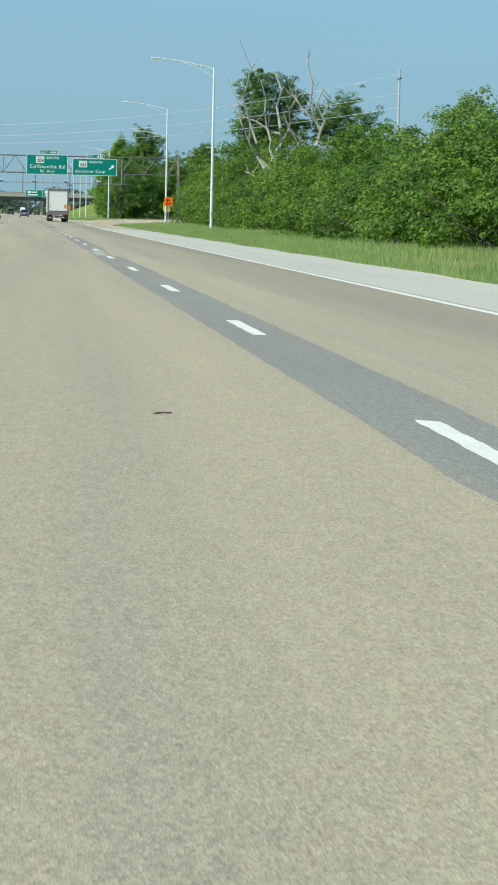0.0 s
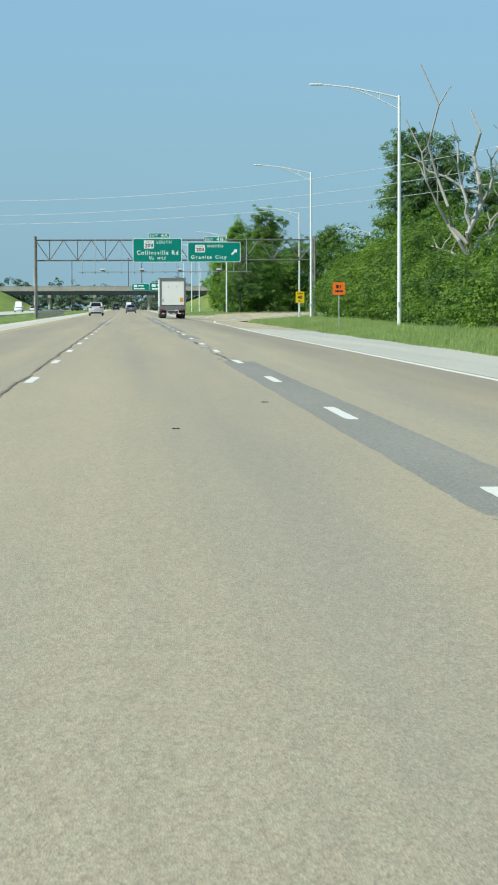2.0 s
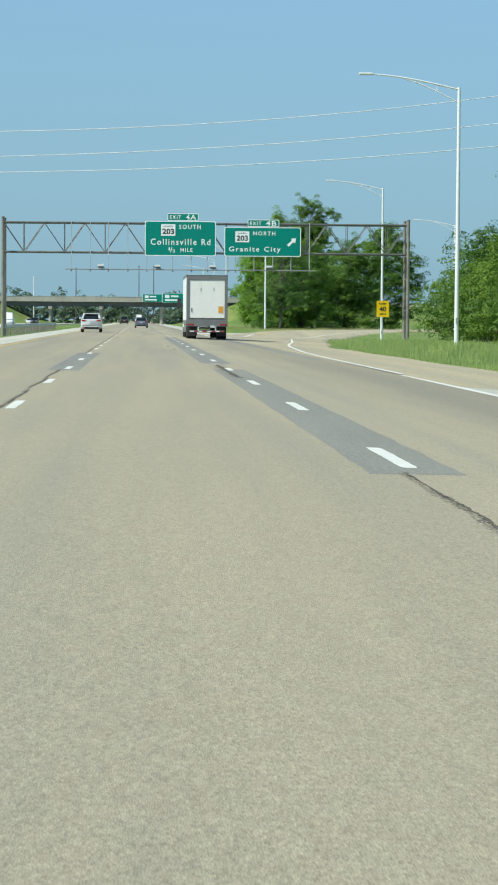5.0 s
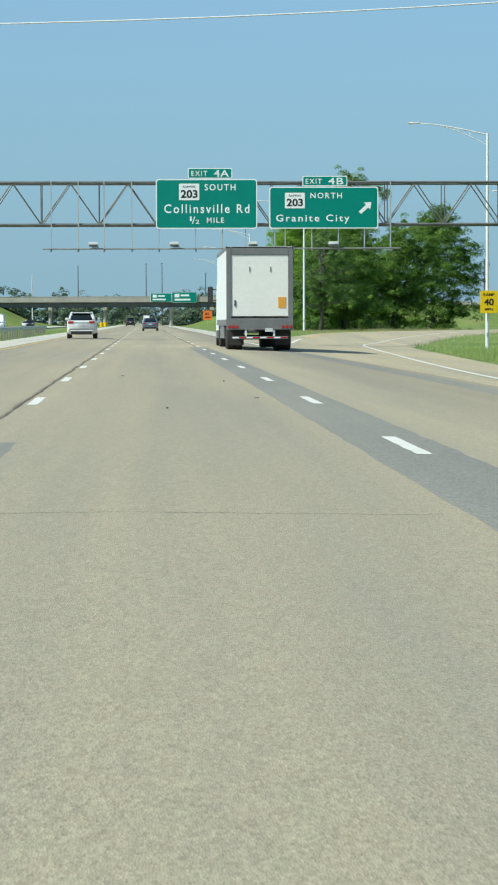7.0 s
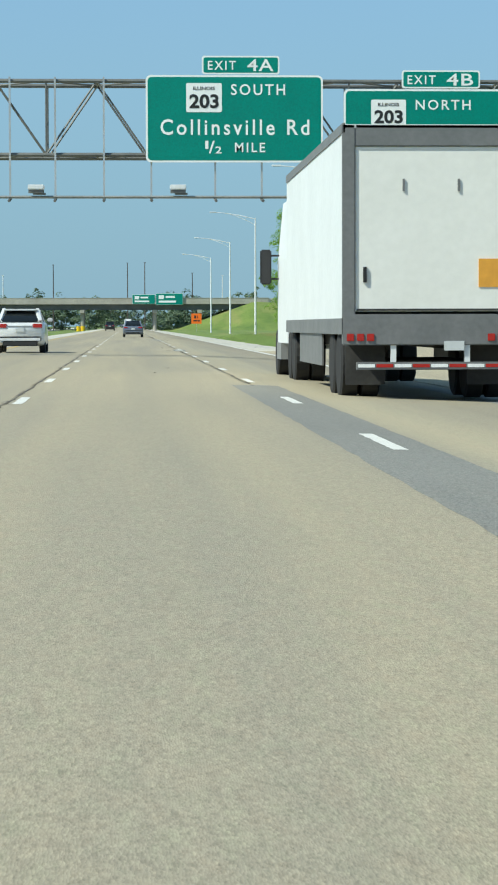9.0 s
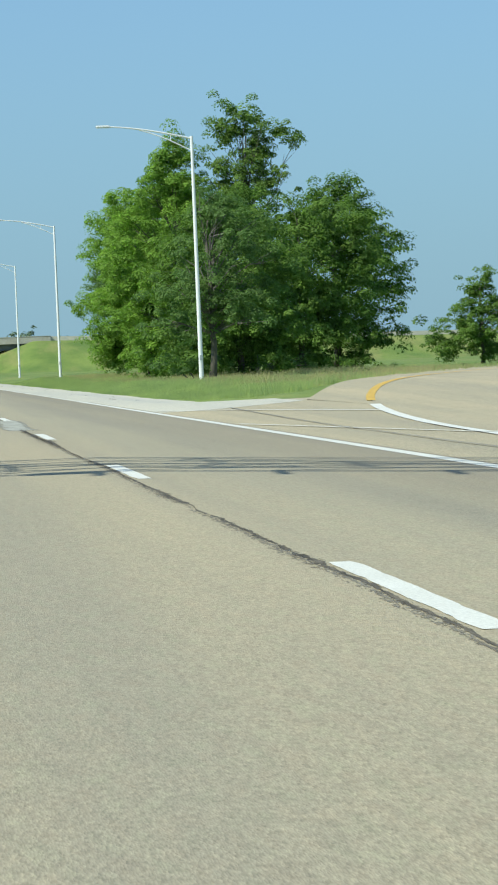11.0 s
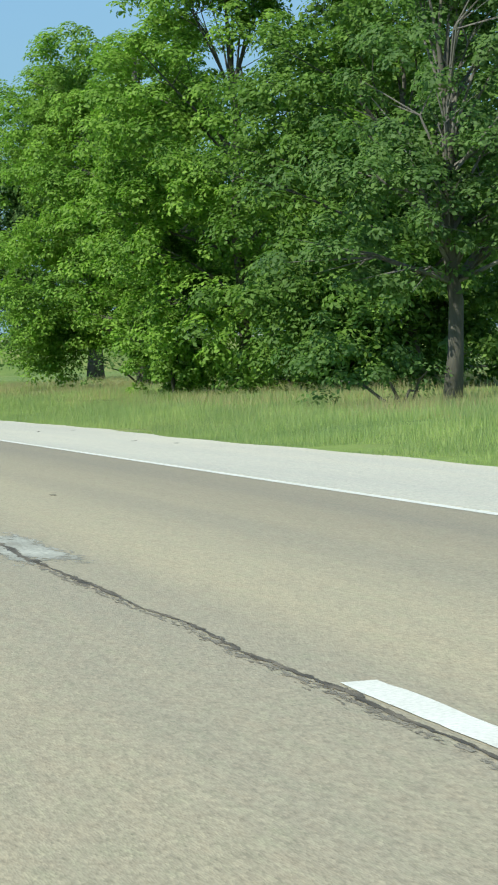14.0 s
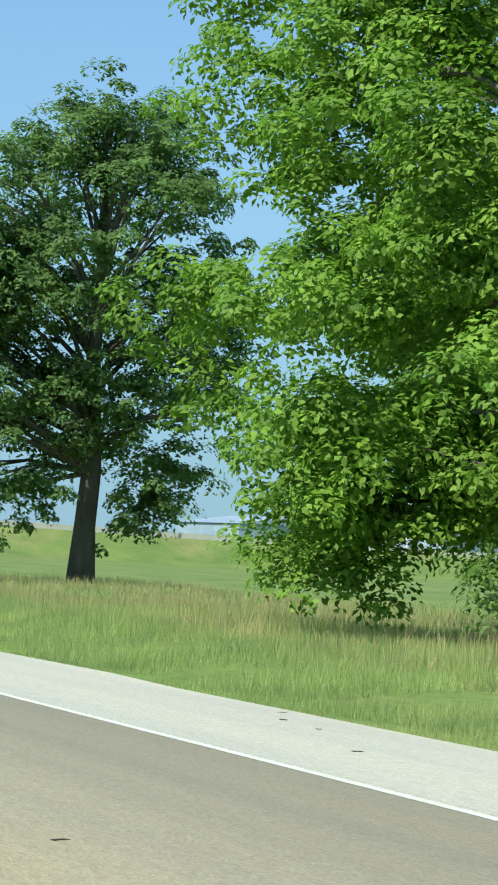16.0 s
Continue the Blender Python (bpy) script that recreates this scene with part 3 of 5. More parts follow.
def lane_dash(x, y0, y1, seed):
    """A painted dash with chipped sides and ends."""
    verts = []
    for y in np.linspace(y0, y1, 28):
        chip = 0.035 * max(0.0, 1 - 6 * min(y - y0, y1 - y))
        for k, side in enumerate((-1, 1)):
            wear = 0.012 * noise.noise((y * 2.1, seed, k)) + 0.02 * min(0.0, noise.noise((y * 5.3, seed, 4 + k)) + 0.1)
            q = x + side * (0.0675 + wear - chip * abs(noise.noise((seed * 1.7, k, 2.2))))
            end = 0.09 * noise.noise((seed * 2.3, 5 * k, 7.7)) if chip else 0.0
            verts.append((q, y + end, road_z(q, y) + 0.0032))
    sheet("lane_dash", verts, [(2 * j, 2 * j + 1, 2 * j + 3, 2 * j + 2) for j in range(27)], LINE_WHITE, road)


# dashes laid out of step with the rest
REPAINTED = {9: -0.1, 29: 0.5, 33: 0.85, 35: 0.7, 38: -0.7}
for k in range(-4, 72):
    y = 24 + 12.192 * k
    for x, off in ((0, REPAINTED.get(k, 0)), (-3.66, -0.8)):
        lane_dash(x, y + off - 1.52, y + off + 1.52, k + 7 * x)


def uv_sheet(name, verts, uvs, cols, mat, parent):
    """A strip of quads with its width and its ends as coordinates."""
    rows = len(verts) // cols
    faces = [(cols * j + k, cols * j + k + 1, cols * j + k + cols + 1, cols * j + k + cols) for j in range(rows - 1) for k in range(cols - 1)]
    ob = sheet(name, verts, faces, mat, parent)
    layer = ob.data.uv_layers.new(name="UVMap")
    flat = [c for f in faces for v in f for c in uvs[v]]
    layer.data.foreach_set("uv", flat)
    return ob


def ragged(name, x0, x1, y0, y1, mat, parent, step=0.35, rough=0.07, lift=0.004, fade=0.0, seed=0, wide=0.0):
    """A patch with uneven edges."""
    verts, uvs = [], []
    for y in steps(y0, y1, step):
        mid = (x0 + x1) / 2 + 0.5 * rough * noise.noise((y * 0.4, seed, 3.1)) + wide * noise.noise((y * 0.22, seed, 8.1))
        half = (x1 - x0) / 2 * (1 + 0.9 * wide * noise.noise((y * 0.35, seed, 1.1)))
        l = mid - half + rough * noise.noise((y * 1.1, seed + 9, 0)) + 0.3 * rough * noise.noise((y * 4.3, seed, 5))
        r = mid + half + rough * noise.noise((y * 1.2, seed + 4, 7)) + 0.3 * rough * noise.noise((y * 4.7, seed, 2))
        r = max(r, l + 0.05)
        v = min(y - y0, y1 - y) / fade if fade else 1.0
        for q in sorted((l, min(max(0.0, l + 0.002), r - 0.002), r)):
            verts.append((q, y, road_z(q, y) + lift))
            uvs.append(((q - l) / (r - l), v))
    return uv_sheet(name, verts, uvs, 3, mat, parent)


def crumbled(name, x, w, y0, y1, seed, step):
    """An open joint whose edges have crumbled away unevenly."""
    for title, mat, k, lift in (("ravelled_edge", RAVEL, 3.6, 0.0016), (name, JOINT, 1.25, 0.0028)):
        verts, uvs = [], []
        for y in steps(y0, y1, step):
            mid = x + 0.06 * noise.noise((y * 0.25, seed, 1)) + 0.03 * noise.noise((y * 1.1, seed, 4)) + 0.014 * noise.noise((y * 3.7, seed, 5)) - (0.03 if k > 2 else 0)
            half = k * w * (0.75 + 1.1 * max(-0.5, noise.noise((y * 0.5, seed, 8)))) + 0.04 * max(0.0, noise.noise((y * 1.7, seed, 6)))
            for f in (0, 0.5, 1):
                q = mid + (2 * f - 1) * half
                verts.append((q, y, road_z(q, y) + lift))
                uvs.append((f, min(y - y0, y1 - y) / 0.8))
        uv_sheet(title, verts, uvs, 3, mat, road)


for i, (a, b, l) in enumerate([(-20, 62.5, -0.36), (72.2, 109.5, -0.32), (144.3, 155.5, -0.34), (168, 207, -0.38), (214.5, 313, -0.46)]):
    ragged("asphalt_patch", l, 0.34 if b - a > 4 else -0.03, a, b, PATCH, road, 0.8 if b - a > 4 else 0.3, 0.03, 0.0012 if b - a > 4 else 0.0026, 0.3, i)
ragged("asphalt_patch", -0.17, 0.1, 120.8, 123.4, PATCH, road, 0.3, 0.05, 0.0026, 0.3, 17)
ragged("asphalt_patch", -0.2, 0.08, 126.2, 126.8, PATCH, road, 0.1, 0.06, 0.0026, 0.1, 18)
ragged("asphalt_patch", 3.12, 3.64, 226, 318, PATCH, road, 0.8, 0.05, 0.0012, 3.0, 19)
for i, (a, b, w) in enumerate([(62.3, 72.5, 0.24), (110.2, 112.8, 0.17), (117.2, 121.0, 0.12), (123.3, 126.4, 0.11), (126.6, 133.6, 0.12), (137.4, 143.9, 0.12), (212.2, 215.2, 0.2), (368.5, 377.8, 0.24), (397.6, 399.0, 0.2), (416, 419.6, 0.2), (433.2, 436.5, 0.2), (441.5, 449.8, 0.26)]):
    ragged("concrete_patch", -0.13 - 1.35 * w, -0.03 + 1.35 * w, a, b, PALE, road, 0.25, 0.05, 0.0022, 1.6, 20 + i, 0.16)
for i, (a, b, w) in enumerate([(109, 118, 0.026), (132, 139, 0.05), (155.5, 168.5, 0.03), (198, 212.8, 0.075), (312, 370, 0.024), (360.5, 369.8, 0.05), (376, 420, 0.026), (423.5, 442, 0.022), (449, 520, 0.055), (520, 900, 0.03)]):
    crumbled("open_joint", -0.11, w, a, b, 40 + i, 0.12 if 310 < a < 500 else 0.3)
for i, (a, b) in enumerate([(203, 231.5)]):
    ragged("asphalt_patch", -4.05, -3.35, a, b, PATCH, road, 0.8, 0.04, 0.0012, 0.5, 60 + i)
for i, (a, b) in enumerate([(-20, 100), (100, 204), (231, 400)]):
    crumbled("open_joint", -3.79, 0.024, a, b, 70 + i, 0.3)
stripe("open_joint", [Vector((5.3 + 0.02 * (y - 365) + 0.04 * noise.noise((y * 0.4, 0, 3)), y)) for y in steps(340, 389, 1.0)], 0.05, POST, ramp_road, gore_z, 0.02)


def crossing_crack(y, x0, x1, seed, width=0.007):
    pts = [Vector((x, y + 0.25 * noise.noise((x * 0.7, seed, 0)) + 0.1 * noise.noise((x * 4, seed, 2)))) for x in np.arange(x0, x1, 0.15)]
    return stripe("cross_crack", pts, width, CRACK, road, road_z, 0.0025)


rng = random.Random(5)
for i, (y, a, b) in enumerate([(214.4, -2.6, -2.0), (263.2, -3.66, -3.45), (259.7, -3.2, -3.0), (53.0, -1.12, -0.75), (51.3, -1.85, -1.58), (223.6, -3.3, -0.5), (197, -3.0, -2.6), (213, -2.4, -1.9), (340, -2.3, -1.7)]):
    crossing_crack(y, a, b, i, 0.022 if y == 53.0 else 0.011)


def long_crack(x, y0, y1, seed, width=0.005):
    """A wandering crack along the lane, broken here and there."""
    y = y0
    while y < y1:
        length = 1.2 + 2.6 * abs(noise.noise((y, seed, 3.3)))
        pts = [Vector((x + 0.14 * noise.noise((q * 0.35, seed, 0)) + 0.022 * noise.noise((q * 2.2, seed, 4)), q)) for q in np.arange(y, y + length, 0.14)]
        stripe("long_crack", pts, width * (0.7 + 0.6 * abs(noise.noise((y * 1.7, seed, 6)))), HAIRLINE, road, road_z, 0.0025)
        y += length + 0.3 + 1.6 * abs(noise.noise((y * 3.1, seed, 9)))


for i, (x, a, b) in enumerate([(-1.62, 247.5, 262), (-2.55, 6, 14), (-2.6, 321, 330)]):
    long_crack(x, a, b, 30 + i)


# ---- overhead sign gantry ----
gantry = thing("sign_gantry", "weathered steel truss gantry carrying green exit signs over the road", "gantry", (0, 351.4, 0))
GANTRY = Matrix.Translation((0.054, 351.4, -0.025)) @ Matrix.Scale(1.0244, 4)
gantry.matrix_world = GANTRY


def bar(bm, a, b, r=0.05, n=6):
    return tube(bm, [a, b], r, n)


GX0, GX1, GB, GT = -12.8, 19.3, 6.45, 8.78
for y in (0.0, 1.6):
    for z in (GB, GT):
        part("chord", bar(bmesh.new(), (GX0, y, z), (GX1, y, z), 0.07, 8), RUSTY, gantry)
px = [GX0 + (GX1 - GX0) * i / 20 for i in range(21)]
for y in (0.0, 1.6):
    for i in range(20):
        a, b = (GB, GT) if i % 2 else (GT, GB)
        part("diagonal", bar(bmesh.new(), (px[i], y, a), (px[i + 1], y, b), 0.036), RUSTY, gantry)
        if i % 2:
            part("upright", bar(bmesh.new(), (px[i], y, GB), (px[i], y, GT), 0.03), RUSTY, gantry)
for i in range(0, 21, 2):
    for z in (GB, GT):
        part("cross_brace", bar(bmesh.new(), (px[i], 0, z), (px[i], 1.6, z), 0.035), RUSTY, gantry)
for i in range(20):
    for z in (GB, GT):
        a, b = (0.0, 1.6) if i % 2 else (1.6, 0.0)
        part("lateral_brace", bar(bmesh.new(), (px[i], a, z), (px[i + 1], b, z), 0.03), RUSTY, gantry)
for x in (GX0, GX1):
    for y in (-0.45, 2.25):
        base = ground_z(x, 351.4 + y) - 0.3
        post = part("post", tube(bmesh.new(), [(x, y, base), (x, y, 9.15)], [0.14, 0.12], 12), POST, gantry)
        part("post_cap", tube(bmesh.new(), [(x, y, 9.15), (x, y, 9.19)], 0.145, 12), POST, post)
    for z in (2.0, 4.5, GB - 0.1, GT + 0.1):
        part("post_tie", bar(bmesh.new(), (x, -0.45, z), (x, 2.25, z), 0.055), POST, gantry)
for x in (-7.42, -5.92, -4.49, -2.95, -1.45, 0.58, 2.06, 3.36, 4.98, 5.56, 7.04, 8.53, 9.98, 11.44):
    part("hanger", boxes((x - 0.03, x + 0.03, -0.16, -0.08, 5.0, 8.9 if x < -2 or x > 10.9 else 6.6)), GALV, gantry)
    part("bracket", tube(bmesh.new(), [(x, -0.95, 4.95), (x, -0.05, 5.04)], 0.05, 6), RUSTY, gantry)
for y in (-0.36, -0.2):
    part("lamp_rail", tube(bmesh.new(), [(-7.9, y, 5.1), (12.0, y, 5.1)], 0.042, 8), RAIL_GREY, gantry)
for x in (-5.09, -0.61, 3.76, 8.23):
    lamp = part("sign_lamp", boxes((x - 0.26, x + 0.26, -0.62, -0.17, 5.32, 5.48), bevel=0.03), CLEAR_LENS, gantry, "white sign floodlight")
    part("lamp_base", boxes((x - 0.24, x + 0.24, -0.57, -0.22, 5.22, 5.32), (x - 0.1, x + 0.3, -0.52, -0.2, 5.17, 5.22)), RUSTY, lamp)


def guide_sign(label, x0, x1, z0, z1, tab, lines, shield, y=-0.28):
    """A green exit sign with white border, tab, shield and letters; it hangs on the truss."""
    s = thing("exit_sign", label, "sign", (0, 351.4, 0), group="exit signs on the gantry")
    s.matrix_world = GANTRY
    part("panel_rim", prism(round_rect(x0, x1, z0, z1, 0.16), y, y + 0.05), SIGN_WHITE, s)
    part("panel", prism(round_rect(x0 + 0.06, x1 - 0.06, z0 + 0.06, z1 - 0.06, 0.13), y - 0.004, y + 0.03), SIGN_GREEN, s)
    tx0, tx1, tz0, tz1 = tab
    t = part("tab_rim", prism(round_rect(tx0, tx1, tz0, tz1, 0.08), y, y + 0.05), SIGN_WHITE, s)
    part("tab_panel", prism(round_rect(tx0 + 0.05, tx1 - 0.05, tz0 + 0.05, tz1 - 0.05, 0.06), y - 0.004, y + 0.03), SIGN_GREEN, t)
    for x in np.linspace(x0 + 0.5, x1 - 0.5, 4):
        part("sign_bracket", boxes((x - 0.04, x + 0.04, y + 0.05, 0.0, z0 + 0.1, z1 - 0.1)), GALV, s)
    sx0, sx1, sz0, sz1 = shield
    sh = part("route_shield", prism(round_rect(sx0, sx1, sz0, sz1, 0.05), y - 0.012, y), SIGN_WHITE, s)
    h = sz1 - sz0
    words("203", sx0 + 0.1, sx1 - 0.1, sz0 + 0.13 * h, sz0 + 0.62 * h, y - 0.014, SIGN_BLACK, sh, 0.03)
    words("ILLINOIS", sx0 + 0.22, sx1 - 0.22, sz0 + 0.76 * h, sz0 + 0.88 * h, y - 0.014, SIGN_BLACK, sh)
    for body, a, b, c, d in lines:
        words(body, a, b, c, d, y - 0.006, SIGN_WHITE, s, 0.012, 1.28 if len(body) > 2 else 1.1)
    return s


guide_sign("green exit sign reading Collinsville Rd half mile", -1.62, 4.0, 6.2, 8.95, (0.16, 2.62, 8.98, 9.56), [("SOUTH", 1.08, 2.8, 8.32, 8.67), ("Collinsville Rd", -1.16, 3.57, 7.06, 7.56), ("1", 0.26, 0.36, 6.62, 6.88), ("/", 0.37, 0.56, 6.48, 6.88), ("2", 0.58, 0.78, 6.48, 6.7), ("MILE", 1.2, 2.16, 6.52, 6.82), ("EXIT", 0.35, 1.24, 9.12, 9.4), ("4A", 1.6, 2.43, 9.08, 9.46)], (-0.34, 0.79, 7.78, 8.70))
sign_b = guide_sign("green exit sign reading Granite City with arrow", 4.67, 10.75, 6.2, 8.52, (6.52, 9.02, 8.55, 9.12), [("NORTH", 6.96, 8.72, 7.87, 8.19), ("Granite City", 5.05, 9.14, 6.47, 6.98), ("EXIT", 6.7, 7.6, 8.68, 8.96), ("4B", 7.95, 8.8, 8.64, 9.02)], (5.54, 6.65, 7.32, 8.19))
arrow = [(0, 0.11), (0.62, 0.11), (0.62, 0.30), (1.0, 0.0), (0.62, -0.30), (0.62, -0.11), (0, -0.11)]
ca, sa = math.cos(radians(43)), math.sin(radians(43))
part("arrow", prism([(9.72 + 0.88 * (ca * u - sa * v), 7.07 + 0.88 * (sa * u + ca * v)) for u, v in arrow[::-1]], -0.296, -0.28), SIGN_WHITE, sign_b)


# ---- street lamps ----
def street_lamp(x, y, base, top=12.5, turn=0.0, reach=4.9):
    s = thing("street_lamp", "tall pale aluminium street lamp with a truss arm over grass", "street lamp", (x, y, base), turn, "street lamps along the highway")
    h = top - base
    part("pole", tube(bmesh.new(), [(0, 0, 0), (0, 0, 0.4), (0, 0, h)], [0.125, 0.12, 0.075], 12), ALU, s)
    part("base_plate", boxes((-0.22, 0.22, -0.22, 0.22, 0, 0.05)), GALV, s)
    part("hand_hole_cover", boxes((-0.07, 0.07, -0.15, -0.1, 1.25, 1.5)), GALV, s)
    pts = [(-u * reach, 0, h - 0.12 + 0.72 * math.sin(u * math.pi / 2)) for u in np.linspace(0, 0.86, 9)]
    arm = part("arm", tube(bmesh.new(), pts, [0.045] * 6 + [0.04, 0.038, 0.035], 8), ALU, s)
    low = [(-u * reach, 0, h - 0.75 + 1.28 * math.sin(u * math.pi / 2 * 1.25)) for u in np.linspace(0, 0.55, 6)]
    part("brace", tube(bmesh.new(), low, 0.03, 6), ALU, arm)
    part("strut", tube(bmesh.new(), [(-0.22 * reach, 0, h - 0.22), (-0.22 * reach, 0, h + 0.12)], 0.02, 6), ALU, arm)
    part("lamp_head", boxes((-reach - 0.02, -reach * 0.85, -0.14, 0.14, h + 0.53, h + 0.66), bevel=0.05), ALU, s)
    return s


lamps = [(12.55, 193.5), (13.4, 270), (18.7, 361.1), (13.65, 457.9), (11.5, 535), (12, 612), (12, 690), (35, 440)]
for x, y in lamps:
    street_lamp(x, y, (ramp_z(x, y) - 0.2 if on_ramp(x, y, 1.6) else ground_z(x, y)) - 0.03, 12.5, 0)


# ---- small roadside signs ----
def yellow_sign():
    x, y, z = 18.75, 360.75, 2.2
    s = thing("speed_sign", "yellow ramp advisory speed sign on a lamp pole", "sign", (x, y, z))
    part("panel", prism(round_rect(-0.53, 0.53, -0.69, 0.69, 0.07), 0, 0.02), SIGN_YELLOW, s)
    part("clamp", boxes((-0.1, 0.1, 0.02, 0.26, 0.35, 0.42), (-0.1, 0.1, 0.02, 0.26, -0.42, -0.35)), GALV, s)
    words("RAMP", -0.34, 0.34, 0.36, 0.52, -0.004, SIGN_BLACK, s, 0.02)
    words("40", -0.3, 0.3, -0.22, 0.2, -0.004, SIGN_BLACK, s, 0.03)
    words("MPH", -0.25, 0.25, -0.52, -0.38, -0.004, SIGN_BLACK, s, 0.02)
    return s


yellow_sign()


def work_sign(x, y, zc, size, turn=0):
    base = ground_z(x, y)
    s = thing("work_sign", "small orange road work sign on a steel post in grass", "sign", (x, y, base - 0.05), turn, "orange work signs")
    h = zc - base + 0.05
    part("post", boxes((-0.03, 0.03, 0.0, 0.04, 0, h + size * 0.4)), GALV, s)
    part("panel", prism(round_rect(-size / 2, size / 2, h - size / 2, h + size / 2, 0.05), -0.025, -0.005), SIGN_ORANGE, s)
    for a, b, c, d in ((-0.22, -0.02, 0.02, 0.3), (0.08, 0.14, 0.02, 0.3), (-0.3, 0.05, -0.28, -0.14), (0.1, 0.32, -0.28, -0.14)):
        part("writing_bar", boxes((a * size, b * size, -0.032, -0.024, h + c * size, h + d * size)), SIGN_BLACK, s)
    return s


work_sign(9.05, 191.2, 2.05, 0.66)
work_sign(11.5, 760, 2.4, 2.0)


# ---- median guard rail ----
def w_rail(x, y0, y1):
    s = thing("guard_rail", "grey steel guard rail on posts in the grass median", "guard rail")
    prof = [(0, 0.48), (0.05, 0.52), (0.05, 0.57), (0, 0.61), (0, 0.65), (0.05, 0.69), (0.05, 0.74), (0, 0.78)]
    verts, faces = [], []
    for y in (y0, y1):
        verts += [(x + a, y, z - 0.1) for a, z in prof] + [(x + a - 0.012, y, z - 0.1) for a, z in prof]
    k = len(prof)
    for i in range(k - 1):
        faces += [(i, i + 1, 2 * k + i + 1, 2 * k + i), (k + i + 1, k + i, 3 * k + i, 3 * k + i + 1)]
    sheet("beam", verts, faces, GALV, s)
    for y in np.arange(y0, y1, 3.8):
        part("post", boxes((x - 0.16, x - 0.02, y - 0.07, y + 0.07, -0.75, 0.68)), POST, s)
    return s


w_rail(-13.0, 352, 480)


# ---- overpass ----
overpass = thing("overpass", "concrete highway overpass with dark girders and round piers", "bridge")
part("deck", boxes((-62, 34, 903, 917, 6.55, 6.95)), CONCRETE, overpass)
for y0, y1 in ((902.7, 903.05), (916.95, 917.3)):
    part("parapet", boxes((-62, 34, y0, y1, 6.5, 8.0), (-62, 34, y0 - 0.06, y1 + 0.06, 8.0, 8.12)), CONCRETE, overpass)
for y in (904, 907, 910, 913, 916):
    part("girder", boxes((-62, 34, y - 0.2, y + 0.2, 5.1, 6.55), (-62, 34, y - 0.35, y + 0.35, 5.1, 5.2)), GIRDER, overpass)
for x in (-44, -28.9, -13.6, 4.9, 16.3):
    pier = part("pier_cap", boxes((x - 0.6, x + 0.6, 903.2, 916.8, 4.2, 5.1), bevel=0.08), CONCRETE, overpass)
    for y in (905, 910, 915):
        part("pier_column", tube(bmesh.new(), [(x, y, -1.2), (x, y, 4.2)], 0.5, 12), CONCRETE, pier)
cx = [34, 50, 70, 100, 140, 180, 260, 400, 600]
cross_verts = [(x, y, ridge(x) + z) for x in cx for y, z in ((903.2, -0.6), (903.2, 0.45), (903.6, 0.45), (903.6, 0.14), (916, 0.14))]
tagged(sheet("crossroad", cross_verts, [(5 * i + k, 5 * i + k + 5, 5 * i + k + 6, 5 * i + k + 1) for i in range(len(cx) - 1) for k in range(4)], SHOULDER), "pale crossroad with low kerb on the grass embankment", "road", kind="structure")
for x0, x1, za, zb, lbl in ((-0.8, 4.9, 6.6, 8.9, "small green exit sign fixed to the overpass"), (5.2, 12.0, 6.4, 9.2, "wide green exit sign fixed to the overpass")):
    s = thing("bridge_sign", lbl, "sign", (0, 902.3, 0), group="signs on the overpass")
    part("panel", prism(round_rect(x0, x1, za, zb, 0.15), -0.05, 0), SIGN_GREEN, s)
    part("panel_rim", prism(round_rect(x0 - 0.08, x1 + 0.08, za - 0.08, zb + 0.08, 0.18), 0.001, 0.05), SIGN_WHITE, s)
    part("bracket", boxes((x0 + 0.5, x0 + 0.6, 0.05, 0.42, za + 0.3, za + 1.2), (x1 - 0.6, x1 - 0.5, 0.05, 0.42, za + 0.3, za + 1.2)), GALV, s)
    w = x1 - x0
    for a, b, c, d in ((0.1, 0.3, 0.5, 0.85), (0.36, 0.7, 0.6, 0.78), (0.1, 0.75, 0.18, 0.36)):
        part("writing_bar", boxes((x0 + a * w, x0 + b * w, -0.07, -0.05, za + c * (zb - za), za + d * (zb - za))), SIGN_WHITE, s)
barrels = thing("crash_cushion", "yellow crash cushion barrels before the overpass pier", "barrier")
for i in range(5):
    for j in range(2):
        part("barrel", tube(bmesh.new(), [(-14.4 + j * 1.1, 893 + i * 1.2, -0.5), (-14.4 + j * 1.1, 893 + i * 1.2, 0.95)], [0.5, 0.46], 12), SIGN_YELLOW, barrels)


# ---- vehicles ----
def wheel(name, parent, x, y, r, w, side, rim=STEEL_RIM):
    """A wheel with its axle along x; side is +1 where the outer face looks to +x."""
    h = w / 2
    t = part("tyre", lathe([(-h, r * 0.62), (-h, r * 0.9), (-h * 0.8, r), (h * 0.8, r), (h, r * 0.9), (h, r * 0.62)], 22), TYRE, parent, smooth=False)
    t.location = (x, y, r)
    d = part("rim", lathe([(-h * 0.9, r * 0.6), (h * 0.7, r * 0.62), (h * 0.75, r * 0.5), (h * 0.35, r * 0.3), (h * 0.6, r * 0.15)] if side > 0 else [(-h * 0.6, r * 0.15), (-h * 0.35, r * 0.3), (-h * 0.75, r * 0.5), (-h * 0.7, r * 0.62), (h * 0.9, r * 0.6)], 18), rim, t)
    return t


